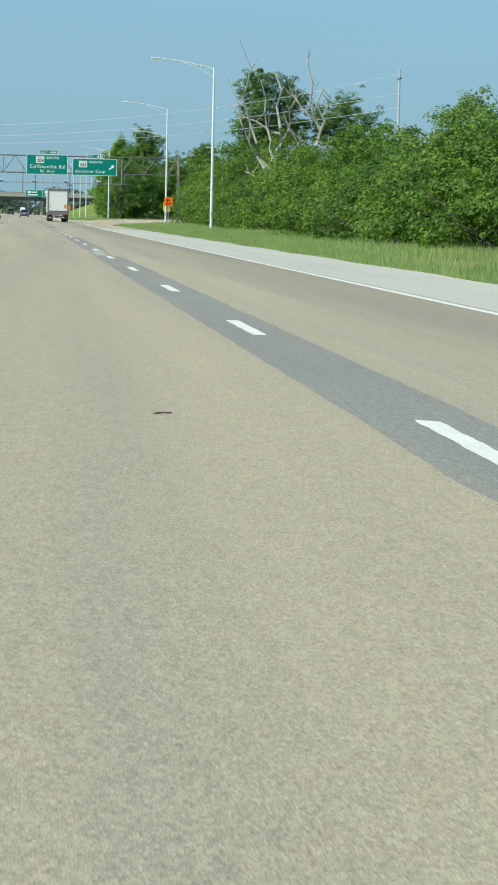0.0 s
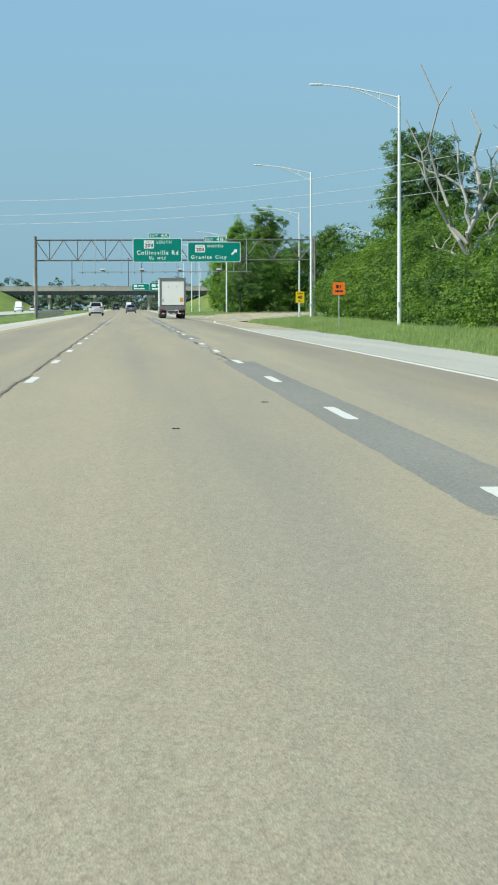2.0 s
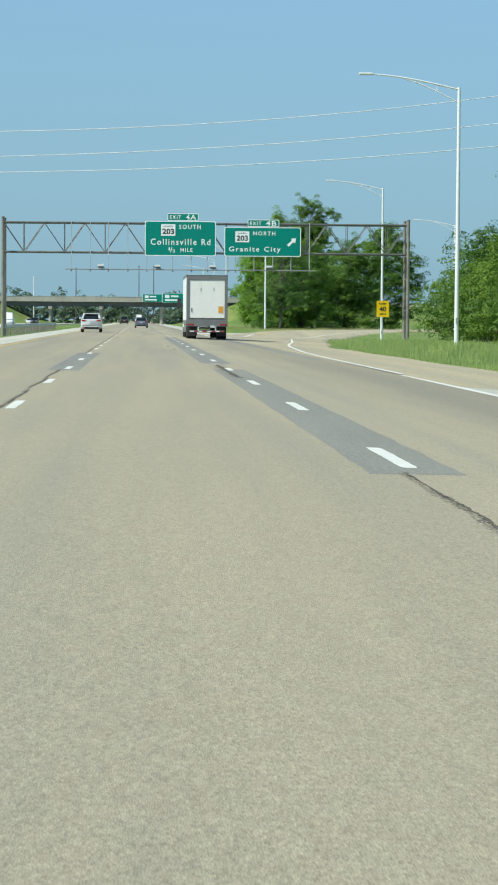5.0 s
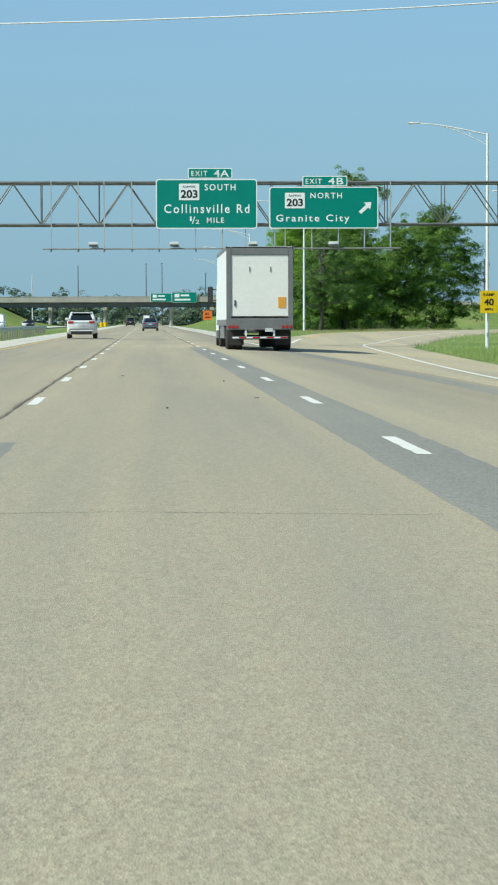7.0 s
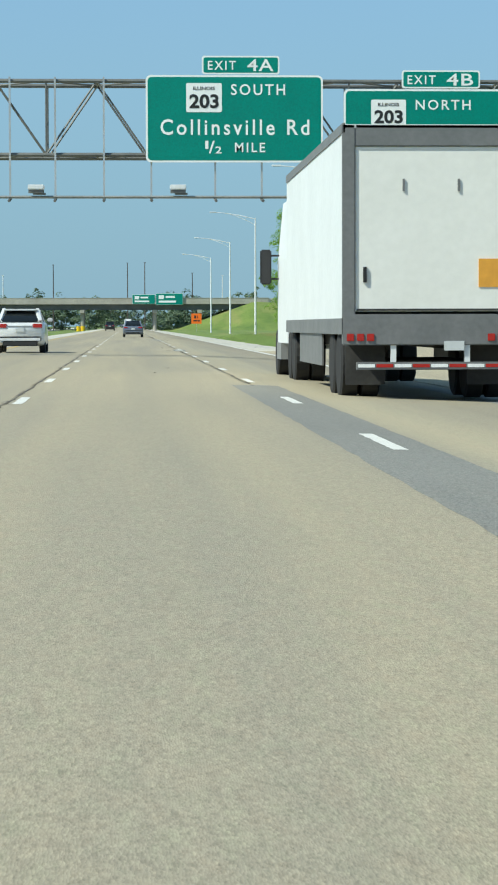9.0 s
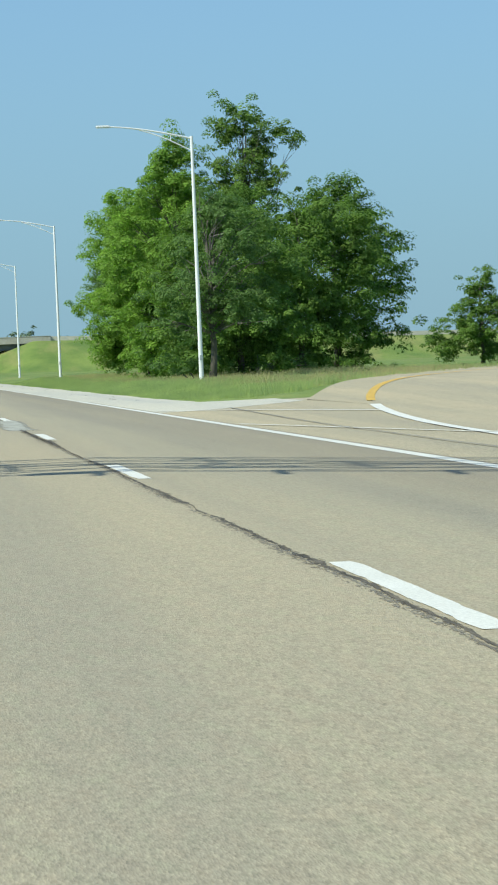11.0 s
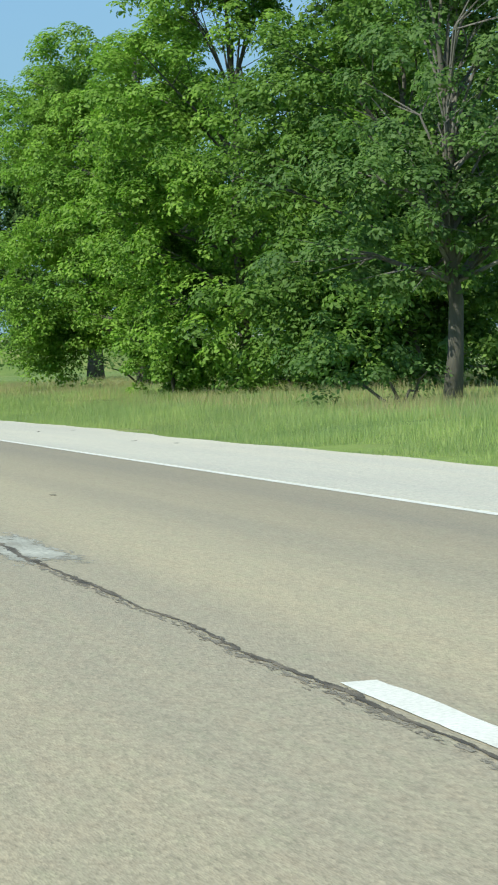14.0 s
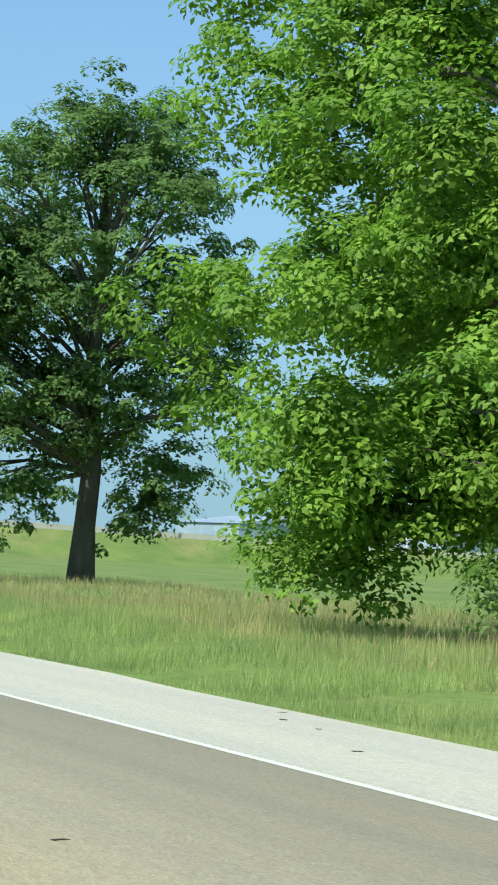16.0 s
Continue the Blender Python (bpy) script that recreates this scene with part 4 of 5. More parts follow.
def semi_truck(x, y):
    """A tractor and a dry van trailer; its tail stands at y and it points to +y."""
    s = thing("box_truck", "white semi trailer truck with grey tail frame on the road", "truck", (x, y, road_z(x, y)), 0)
    W, F, T, L = 1.29, 1.12, 4.08, 13.0
    part("trailer_wall", boxes((-W, -W + 0.05, 0.12, L, F, T - 0.05)), TRUCK_WHITE, s)
    part("trailer_wall", boxes((W - 0.05, W, 0.12, L, F, T - 0.05)), TRUCK_WHITE, s)
    part("trailer_front", boxes((-W, W, L, L + 0.05, F, T - 0.05)), TRUCK_WHITE, s)
    part("trailer_roof", boxes((-W, W, 0.0, L, T - 0.05, T)), TRUCK_WHITE, s)
    part("trailer_floor", boxes((-W, W, 0.12, L, F - 0.14, F)), UNDER, s)
    for sx in (-1, 1):
        part("side_rail", boxes((sx * W - 0.02, sx * W + 0.02, 0.0, L, F - 0.14, F + 0.1)), TRUCK_GREY, s)
        part("roof_rail", boxes((sx * W - 0.02, sx * W + 0.02, 0.0, L, T - 0.12, T + 0.02)), TRUCK_GREY, s)
    part("tail_frame", boxes((-W - 0.02, -W + 0.17, 0, 0.12, F - 0.1, T), (W - 0.17, W + 0.02, 0, 0.12, F - 0.1, T), (-W + 0.17, W - 0.17, 0, 0.12, T - 0.32, T), bevel=0.012), TRUCK_GREY, s)
    door = part("roll_door", boxes((-W + 0.17, W - 0.17, 0.05, 0.1, F + 0.2, T - 0.32)), TRUCK_DOOR, s, "white roll-up rear door")
    part("door_panel", boxes((-W + 0.175, W - 0.175, 0.035, 0.052, F + 0.21, T - 0.325), bevel=0.006), TRUCK_DOOR, door)
    part("door_seal", boxes((-W + 0.19, W - 0.19, 0.028, 0.034, F + 0.21, F + 0.24)), UNDER, door)
    part("door_latch", boxes((-1.0, -0.95, 0.0, 0.035, 1.75, 1.98)), SIGN_BLACK, door)
    part("placard", boxes((0.72, 1.02, 0.02, 0.034, 1.68, 2.1)), ORANGE_TAG, door, "faded orange placard")
    for px_ in (-0.4, 0.42):
        part("door_hinge", boxes((px_ - 0.015, px_ + 0.015, 0.01, 0.035, 3.1, 3.28)), TRUCK_GREY, door)
    part("rear_sill", boxes((-W - 0.02, W + 0.02, -0.03, 0.14, F - 0.3, F + 0.16), bevel=0.015), TRUCK_GREY, s)
    for sx in (-1, 1):
        for k in range(3):
            part("tail_lamp", boxes((sx * 1.05 - 0.2 + k * 0.15, sx * 1.05 - 0.09 + k * 0.15, -0.05, -0.03, F - 0.24, F - 0.13), bevel=0.008), RED_LENS, s)
        part("guard_strut", boxes((sx * 0.55 - 0.04, sx * 0.55 + 0.04, 0.0, 0.09, 0.5, F - 0.3)), TRUCK_WHITE, s)
        part("mud_flap", boxes((sx * 0.92 - 0.3, sx * 0.92 + 0.3, 0.55, 0.57, 0.22, 0.86)), UNDER, s)
    guard = part("rear_guard", boxes((-1.1, 1.1, -0.02, 0.08, 0.46, 0.57)), TRUCK_GREY, s)
    for k in range(8):
        part("reflector", boxes((-1.08 + k * 0.272, -1.08 + k * 0.272 + 0.25, -0.028, -0.02, 0.49, 0.54)), RED_LENS if k % 2 else SIGN_WHITE, guard)
    part("plate_bar", boxes((0.2, 0.5, -0.04, -0.03, F - 0.38, F - 0.24)), PLATE, s)
    part("chassis", boxes((-0.6, -0.45, 0.6, L, 0.75, F - 0.14), (0.45, 0.6, 0.6, L, 0.75, F - 0.14)), UNDER, s)
    for yy in (1.3, 2.6):
        part("axle", tube(bmesh.new(), [(-1.1, yy, 0.52), (1.1, yy, 0.52)], 0.09, 8), UNDER, s)
        for sx in (-1, 1):
            wheel("wheel", s, sx * 1.12, yy, 0.52, 0.28, sx)
            wheel("wheel", s, sx * 0.8, yy, 0.52, 0.28, sx)
    part("side_skirt", boxes((-W + 0.02, -W + 0.05, 4.4, 9.6, 0.45, F - 0.14), (W - 0.05, W - 0.02, 4.4, 9.6, 0.45, F - 0.14)), TRUCK_GREY, s)
    part("cab", prism([(-1.22, 0.75), (1.22, 0.75), (1.22, 2.5), (1.1, 3.75), (-1.1, 3.75), (-1.22, 2.5)], L + 0.9, L + 4.2), TRUCK_WHITE, s)
    part("hood", prism([(-1.1, 0.6), (1.1, 0.6), (1.05, 1.7), (-1.05, 1.7)], L + 4.2, L + 6.0), TRUCK_WHITE, s)
    part("cab_step", boxes((-1.25, -1.0, L + 2.6, L + 4.0, 0.4, 0.75), (1.0, 1.25, L + 2.6, L + 4.0, 0.4, 0.75)), STEEL_RIM, s)
    for sx in (-1, 1):
        mir = part("mirror", boxes((sx * 1.5 - 0.12, sx * 1.5 + 0.12, L + 3.8, L + 3.95, 2.0, 2.75), bevel=0.03), TRIM, s)
        part("mirror_arm", boxes((min(sx * 1.2, sx * 1.42), max(sx * 1.2, sx * 1.42), L + 3.85, L + 3.9, 2.1, 2.14), (min(sx * 1.2, sx * 1.42), max(sx * 1.2, sx * 1.42), L + 3.85, L + 3.9, 2.6, 2.64)), TRIM, mir)
        part("exhaust", tube(bmesh.new(), [(sx * 1.1, L + 0.7, 0.9), (sx * 1.1, L + 0.7, 3.9)], 0.08, 8), STEEL_RIM, s)
        for yy in (L - 0.6, L + 0.6):
            wheel("wheel", s, sx * 1.05, yy, 0.52, 0.3, sx)
            wheel("wheel", s, sx * 0.74, yy, 0.52, 0.28, sx)
        wheel("wheel", s, sx * 1.05, L + 4.9, 0.52, 0.3, sx)
    return s


def loft(rows, mat, name, parent, smooth=True, label=""):
    """Skins cross sections: each row is (y, half width, z low, z high, roundness)."""
    bm = bmesh.new()
    rings = []
    for y, w, z0, z1, r in rows:
        rings.append([bm.verts.new((px_, y, pz)) for px_, pz in round_rect(-w, w, z0, z1, min(r, w * 0.98, (z1 - z0) * 0.49), 4)])
    k = len(rings[0])
    for a, b in zip(rings, rings[1:]):
        for i in range(k):
            bm.faces.new((a[i], a[(i + 1) % k], b[(i + 1) % k], b[i]))
    bm.faces.new(rings[0][::-1])
    bm.faces.new(rings[-1])
    bmesh.ops.recalc_face_normals(bm, faces=bm.faces)
    return part(name, bm, mat, parent, label, smooth)


def car(label, x, y, paint, style="sedan", turn=0, scale=1.0, z=None):
    """A car whose tail stands at y and which points to +y when turn is 0."""
    s = thing({"suv": "suv", "sedan": "sedan_car", "pickup": "pickup_truck", "van": "delivery_van"}[style], label, "car", (x, y, road_z(x, y) if z is None else z), turn)
    roof, waist, length, w = {"suv": (1.6, 1.14, 4.5, 0.9), "sedan": (1.46, 0.98, 4.85, 0.91), "pickup": (1.85, 1.15, 5.6, 0.98), "van": (2.6, 1.2, 5.8, 1.0)}[style]
    loft([(0.0, w * 0.86, 0.42, waist * 0.86, 0.12), (0.1, w * 0.95, 0.32, waist * 0.96, 0.14), (0.5, w * 0.99, 0.26, waist, 0.16), (length * 0.5, w, 0.24, waist, 0.16), (length * 0.72, w, 0.24, waist * 0.98, 0.16), (length * 0.93, w * 0.95, 0.26, waist * 0.82, 0.2), (length, w * 0.82, 0.34, waist * 0.62, 0.2)], paint, "body", s)
    a, b, c, d = {"suv": (0.14, 0.78, 2.6, 3.5), "sedan": (0.55, 1.35, 2.5, 3.45), "pickup": (2.0, 2.25, 3.4, 4.2), "van": (0.05, 0.15, 4.3, 5.2)}[style]
    loft([(a, w * 0.84, waist - 0.06, waist + 0.03, 0.04), (b, w * 0.70, waist - 0.06, roof - 0.035, 0.22), ((b + c) / 2, w * 0.72, waist - 0.06, roof - 0.02, 0.24), (c, w * 0.70, waist - 0.06, roof - 0.05, 0.2), (d, w * 0.85, waist - 0.06, waist + 0.02, 0.04)], paint if style == "van" else GLASS_DARK, "cabin_glass" if style != "van" else "cargo_body", s)
    loft([(b - 0.06, w * 0.66, roof - 0.05, roof - 0.005, 0.02), ((b + c) / 2, w * 0.69, roof - 0.06, roof, 0.03), (c + 0.05, w * 0.66, roof - 0.07, roof - 0.02, 0.02)], paint, "roof", s)
    for sx in (-1, 1):
        part("pillar", tube(bmesh.new(), [(sx * w * 0.81, a + 0.02, waist - 0.02), (sx * w * 0.66, b, roof - 0.05)], 0.1 if style == "suv" else 0.075, 6), paint, s)
        part("pillar", tube(bmesh.new(), [(sx * w * 0.84, d - 0.04, waist - 0.02), (sx * w * 0.68, c, roof - 0.06)], 0.045, 6), paint, s)
        part("tail_lamp", boxes((sx * w * 0.7 - 0.19, sx * w * 0.7 + 0.17, -0.025, 0.2, waist * 0.78, waist * 0.93), bevel=0.03), RED_LENS, s)
        part("headlamp", boxes((sx * w * 0.62 - 0.2, sx * w * 0.62 + 0.2, length - 0.25, length - 0.02, waist * 0.62, waist * 0.76), bevel=0.03), CLEAR_LENS, s)
        part("wing_mirror", boxes((sx * w * 1.1 - 0.1, sx * w * 1.1 + 0.1, d - 0.5, d - 0.38, waist - 0.02, waist + 0.14), bevel=0.03), paint, s)
        for yy in (length * 0.19, length * 0.8):
            wheel("wheel", s, sx * (w - 0.12), yy, 0.335 if style != "pickup" else 0.4, 0.22, sx)
    if style == "suv":
        part("spoiler", boxes((-w * 0.68, w * 0.68, b - 0.3, b + 0.1, roof - 0.07, roof - 0.01), bevel=0.02), paint, s)
    part("bumper", boxes((-w * 0.86, w * 0.86, -0.05, 0.22, 0.4, 0.6), bevel=0.05), paint, s)
    part("lower_valance", boxes((-w * 0.7, w * 0.7, -0.055, 0.2, 0.25, 0.45), bevel=0.03), TRIM, s)
    part("plate_bar", boxes((-0.16, 0.16, -0.035, -0.005, waist * 0.68, waist * 0.68 + 0.14)), PLATE, s)
    part("trunk_trim", boxes((-0.45, 0.45, -0.012, 0.05, waist * 0.83, waist * 0.83 + 0.04)), STEEL_RIM, s)
    return s


semi_truck(2.25, 307)
car("pearl white compact suv driving ahead beside the median", -6.1, 360, PAINT_WHITE, "suv")
car("blue-grey sedan driving in the middle lane ahead", -1.7, 488, PAINT_GREY, "sedan")
car("black pickup truck far ahead on the highway", -5.6, 760, PAINT_BLACK, "pickup")
car("white box van far ahead on the highway", -2.0, 830, TRUCK_WHITE, "van")
car("white van on the opposite carriageway", -28.5, 660, TRUCK_WHITE, "van", 180, z=-0.11)
car("black suv on the opposite carriageway", -26.5, 735, PAINT_BLACK, "suv", 180, z=-0.11)
car("white sedan on the opposite carriageway", -30.5, 800, PAINT_WHITE, "sedan", 180, z=-0.11)


# ---- trees and shrubs ----
def leaf_sheet(name, centres, normals, sizes, mat, parent=None, seed=1, slim=0.62, tri=False):
    """Many small folded leaves in one mesh."""
    g = np.random.default_rng(seed)
    k = len(centres)
    nrm = normals / np.maximum(np.linalg.norm(normals, axis=1, keepdims=True), 1e-6)
    ref = g.normal(size=(k, 3))
    u = np.cross(nrm, ref)
    u /= np.maximum(np.linalg.norm(u, axis=1, keepdims=True), 1e-6)
    v = np.cross(nrm, u)
    s = sizes[:, None]
    fold = nrm * s * 0.12
    pts = [centres - u * s * 0.5, centres + v * s * 0.5 * slim + fold, centres + u * s * 0.55, centres - v * s * 0.5 * slim + fold]
    if tri:
        pts = [centres - u * s * 0.5, centres + u * s * 0.2 + v * s * slim * 0.55, centres + u * s * 0.35 - v * s * slim * 0.5]
    c = len(pts)
    pts = np.stack(pts, 1).reshape(-1, 3)
    me = bpy.data.meshes.new(name)
    me.vertices.add(c * k)
    me.vertices.foreach_set("co", pts.astype(np.float32).ravel())
    me.loops.add(c * k)
    me.loops.foreach_set("vertex_index", np.arange(c * k, dtype=np.int32))
    me.polygons.add(k)
    me.polygons.foreach_set("loop_start", np.arange(0, c * k, c, dtype=np.int32))
    me.update(calc_edges=True)
    me.validate()
    me.materials.append(mat)
    ob = new(name, me)
    ob.parent = parent
    return ob


def crown_points(lobes, clumps, leaves, radius, g, flat=0.6, hollow=0.5, gap=0.0, bough=0):
    """Leaf places and outward directions: boughs stand out from the lobes, clumps sit on the boughs."""
    vol = np.array([l[3] * l[4] + l[4] * l[5] + l[3] * l[5] for l in lobes])
    per = bough or 3.6
    nb = max(len(lobes) * 3, int(clumps / per))
    pick = np.concatenate([np.repeat(np.arange(len(lobes)), 2), g.choice(len(lobes), nb - 2 * len(lobes), p=vol / vol.sum())])
    L = np.array(lobes)[pick]
    d = g.normal(size=(nb, 3))
    d /= np.linalg.norm(d, axis=1, keepdims=True)
    depth = hollow + (1.06 - hollow) * g.random(nb) ** 0.5 + 0.10 * g.normal(size=nb)
    b = L[:, :3] + d * L[:, 3:6] * depth[:, None]
    own = g.integers(0, nb, clumps)
    size = radius * (1.0 + 0.5 * g.random(nb))
    off = g.normal(size=(clumps, 3)) * np.array([0.7, 0.7, 0.5])
    c = b[own] + off * size[own][:, None] + np.array([0, 0, -0.16]) * np.sum(off[:, :2] ** 2, 1, keepdims=True) * radius
    dd = d[own]
    if gap:
        hole = np.array([noise.noise((p[0] * 0.35, p[1] * 0.35, p[2] * 0.35)) for p in c])
        c, dd = c[hole > -0.5 + gap], dd[hole > -0.5 + gap]
    # each clump is a drooping dome of leaves, lit on top and dark below
    r = radius * (0.5 + 0.6 * g.random(len(c)))
    off = g.normal(size=(len(c), leaves, 3))
    off /= np.linalg.norm(off, axis=2, keepdims=True)
    up = g.random((len(c), leaves)) < 0.72
    off[:, :, 2] = np.where(up, np.abs(off[:, :, 2]), off[:, :, 2])
    nrm = 0.72 * off + 0.3 * dd[:, None] + np.array([0, 0, 0.5]) + 0.24 * g.normal(size=off.shape)
    off *= 0.55 + 0.5 * g.random((len(c), leaves, 1)) ** 0.6
    off[:, :, 2] = off[:, :, 2] * flat - 0.3 * (off[:, :, 0] ** 2 + off[:, :, 1] ** 2)
    p = c[:, None] + off * r[:, None, None]
    return c, p.reshape(-1, 3), nrm.reshape(-1, 3)


def tree(label, x, y, z, height, girth, lobes, clumps, leaves, radius, leaf, mat, seed, limbs=26, fork=0.28, hollow=0.5, gap=0.1, lean=(0, 0), name="tree", group="roadside trees", bough=0, bark=None):
    """A tapered trunk with limbs reaching into a leafy crown; lobes lie relative to the foot."""
    g = np.random.default_rng(seed)
    bark = bark or BARK
    t = thing(name, label, "tree", (x, y, z), 0, group)
    c, p, nrm = crown_points(lobes, clumps, leaves, radius, g, hollow=hollow, gap=gap, bough=bough)
    keep = p[:, 2] > 0.02
    size = leaf * (0.65 + 0.7 * g.random(len(p)))
    leaf_sheet("crown", p[keep], nrm[keep], size[keep], mat, t, seed, tri=name != "tree" or leaf > 0.185)
    bm = bmesh.new()
    top = height * 0.82
    girth *= 0.78
    spine = [Vector((lean[0] * k / 8 + 0.12 * math.sin(k * 1.7 + seed), lean[1] * k / 8 + 0.12 * math.cos(k * 1.3 + seed), top * k / 8 - (0.2 if k == 0 else 0))) for k in range(9)]
    tube(bm, spine, [girth * 1.35, girth * 0.95] + [girth * (1 - 0.12 * k) for k in range(1, 8)], 10)
    part("trunk", bm, BARK, t, smooth=True)
    own = limbs > 20
    bm = bmesh.new()
    order = g.permutation(len(c))[:limbs]
    for i in order:
        end = Vector(c[i])
        if end.z < 2.6 or end.z < 3.6 and math.hypot(end.x, end.y) > 5:
            continue
        h = max(fork * height, min(top * 0.95, end.z * 0.72 - 0.5 * g.random()))
        k = min(7, int(h / top * 8))
        a = spine[k].lerp(spine[k + 1], h / top * 8 - k)
        mid = a.lerp(end, 0.5) + Vector((g.normal() * 0.25, g.normal() * 0.25, 0.25 + 0.2 * g.random()))
        r = girth * (0.34 - 0.2 * h / height)
        tube(bm, [a, a.lerp(mid, 0.5), mid, mid.lerp(end, 0.55), end], [r, r * 0.8, r * 0.55, r * 0.35, r * 0.12], 6)
        for q in range(2):
            tip = mid.lerp(end, 0.6) + Vector((g.normal(), g.normal(), 0.5 * g.normal())) * radius
            tube(bm, [mid, mid.lerp(tip, 0.5), tip], [r * 0.4, r * 0.25, r * 0.06], 5)
        if own:
            part("limb", bm, bark, t)
            bm = bmesh.new()
    if own:
        bm.free()
    else:
        part("branchwork", bm, bark, t)
    return t


gz = ground_z
# the clump past the exit
tree("broad bright green maple with foliage down to the grass", 17.7, 514.8, gz(17.7, 514.8), 16.4, 0.46, [(-0.1, 3.2, 9.2, 4.4, 4.6, 5.2), (-2.1, 3.5, 5.2, 2.8, 3.2, 2.5), (1.9, 0.7, 5.8, 3.4, 3.0, 3.2), (0.5, 6.5, 5.6, 4.0, 3.2, 3.2), (-3.0, 4.2, 1.9, 0.6, 0.6, 0.6), (-2.9, 4.2, 1.3, 0.45, 0.45, 0.6), (-3.0, 4.2, 2.4, 0.8, 0.8, 0.6), (-2.9, 4.2, 3.0, 1.4, 1.4, 0.9), (-0.4, 7.0, 2.2, 2.4, 1.6, 1.2), (0.6, 2.1, 13.2, 2.6, 2.6, 2.2), (-1.5, -0.1, 3.8, 1.7, 1.5, 1.3), (-2.5, 7.3, 6.2, 2.0, 2.6, 3.4), (-1.3, 7.9, 10.6, 2.6, 3.0, 3.4), (-2.3, 7.5, 11.4, 1.6, 1.8, 2.2), (-4.1, 2.9, 5.8, 1.5, 1.7, 2.9), (-3.5, 3.7, 3.0, 1.3, 1.3, 1.1), (-1.5, 2.3, 2.9, 1.0, 1.0, 0.7), (0.3, -1.0, 1.2, 1.0, 1.0, 1.0), (3.3, 0.9, 3.8, 2.0, 1.8, 1.3), (2.4, 11.7, 8.0, 4.0, 4.2, 5.0), (2.3, 11.2, 4.2, 2.4, 2.4, 1.2), (1.2, 0.6, 10.5, 2.6, 2.4, 3.0), (-1.4, 1.0, 8.0, 2.2, 2.2, 2.4), (-2.0, 4.0, 9.6, 1.9, 1.9, 2.0), (-1.2, 4.0, 11.6, 1.8, 1.8, 1.8), (-0.8, -1.7, 2.4, 1.5, 0.9, 1.3), (0.2, -1.9, 3.4, 1.3, 0.9, 1.2), (-1.0, -1.8, 5.0, 1.8, 1.2, 1.8), (0.4, -2.0, 5.6, 1.6, 1.0, 1.6), (-0.4, -1.9, 7.4, 2.0, 1.2, 1.8), (0.6, -1.6, 9.4, 1.8, 1.2, 1.6)], 1700, 130, 0.72, 0.145, LEAF_BRIGHT, 11, 40, 0.1, 0.5, 0.1, bough=6)
tree("tall green maple with a pointed top among others", 17.2, 498, gz(17.2, 498), 16.8, 0.26, [(0, 0, 8.8, 4.0, 4.2, 4.2), (-1.4, -0.6, 5.0, 3.2, 3.4, 2.9), (0.2, 0, 13.0, 1.7, 1.8, 2.2), (-0.1, 0.3, 15.8, 0.45, 0.45, 1.3), (0, 0.2, 14.4, 0.9, 0.9, 1.2), (-2.1, 0.2, 12.8, 0.8, 0.8, 1.8), (1.4, 0.2, 13.4, 0.7, 0.7, 1.3), (-2.9, 0.4, 9.0, 1.9, 2.2, 2.8), (-0.4, -0.6, 2.0, 2.6, 2.4, 1.5), (-1.0, -0.8, 1.0, 1.8, 1.6, 0.9)], 800, 118, 0.66, 0.148, LEAF_BRIGHT, 12, 34, 0.16, 0.5, 0.02, bough=5)
tree("tall thin tree with an open airy top", 22.2, 498, gz(22.2, 498), 19.6, 0.28, [(-1.4, 0, 17.2, 0.9, 0.9, 1.3), (0.5, 0, 17.6, 1.1, 1.0, 1.2), (3.1, 0, 16.4, 1.1, 1.0, 0.7), (1.6, 0, 16.4, 0.9, 0.9, 1.0), (-1.7, 0, 14.6, 0.9, 0.9, 1.2), (1.0, 0, 14.4, 1.2, 1.0, 1.2), (-0.4, 0, 13.0, 1.4, 1.2, 1.4), (2.0, 0, 12.6, 1.1, 1.1, 1.1), (-0.1, 0, 15.8, 0.8, 0.8, 1.2), (0.1, 0.2, 10.0, 2.0, 2.0, 1.8)], 380, 100, 0.58, 0.15, LEAF_AIRY, 13, 34, 0.4, 0.2, 0.0)
tree("dense dark green tree with low drooping boughs", 20.2, 490, gz(20.2, 490), 12.2, 0.26, [(0, 0, 7.6, 4.4, 4.2, 3.8), (-2.4, -0.4, 4.4, 2.9, 3.2, 2.6), (2.2, 0.4, 4.6, 2.8, 3.0, 2.5), (0.3, 0.2, 10.4, 2.4, 2.4, 1.7), (-1.2, -0.6, 2.0, 3.0, 2.6, 1.5), (2.6, 0.6, 2.4, 2.2, 2.2, 1.5), (0.6, -1.2, 1.1, 2.6, 1.8, 0.9), (-3.2, -0.4, 1.3, 1.5, 1.4, 1.0)], 820, 95, 0.78, 0.17, LEAF_MID, 14, 36, 0.15, 0.5, 0.1)
tree("dark thinning tree with a bare trunk and grey lower limbs", 16.6, 475.8, gz(16.6, 475.8), 11.6, 0.26, [(1.0, 0.6, 8.0, 2.9, 3.0, 2.5), (-1.5, 0.4, 5.0, 2.0, 2.2, 1.9), (2.3, 0.2, 5.0, 1.8, 2.0, 1.6), (0.3, -0.6, 4.6, 1.7, 1.5, 1.3), (0.6, 0.5, 10.2, 1.7, 1.7, 1.0), (-2.1, 1.2, 3.2, 1.5, 1.6, 1.2), (-2.0, 1.4, 1.4, 1.4, 1.2, 0.8)], 400, 95, 0.6, 0.14, LEAF_DARK, 24, 64, 0.24, 0.3, 0.16, bark=GREYBARK)
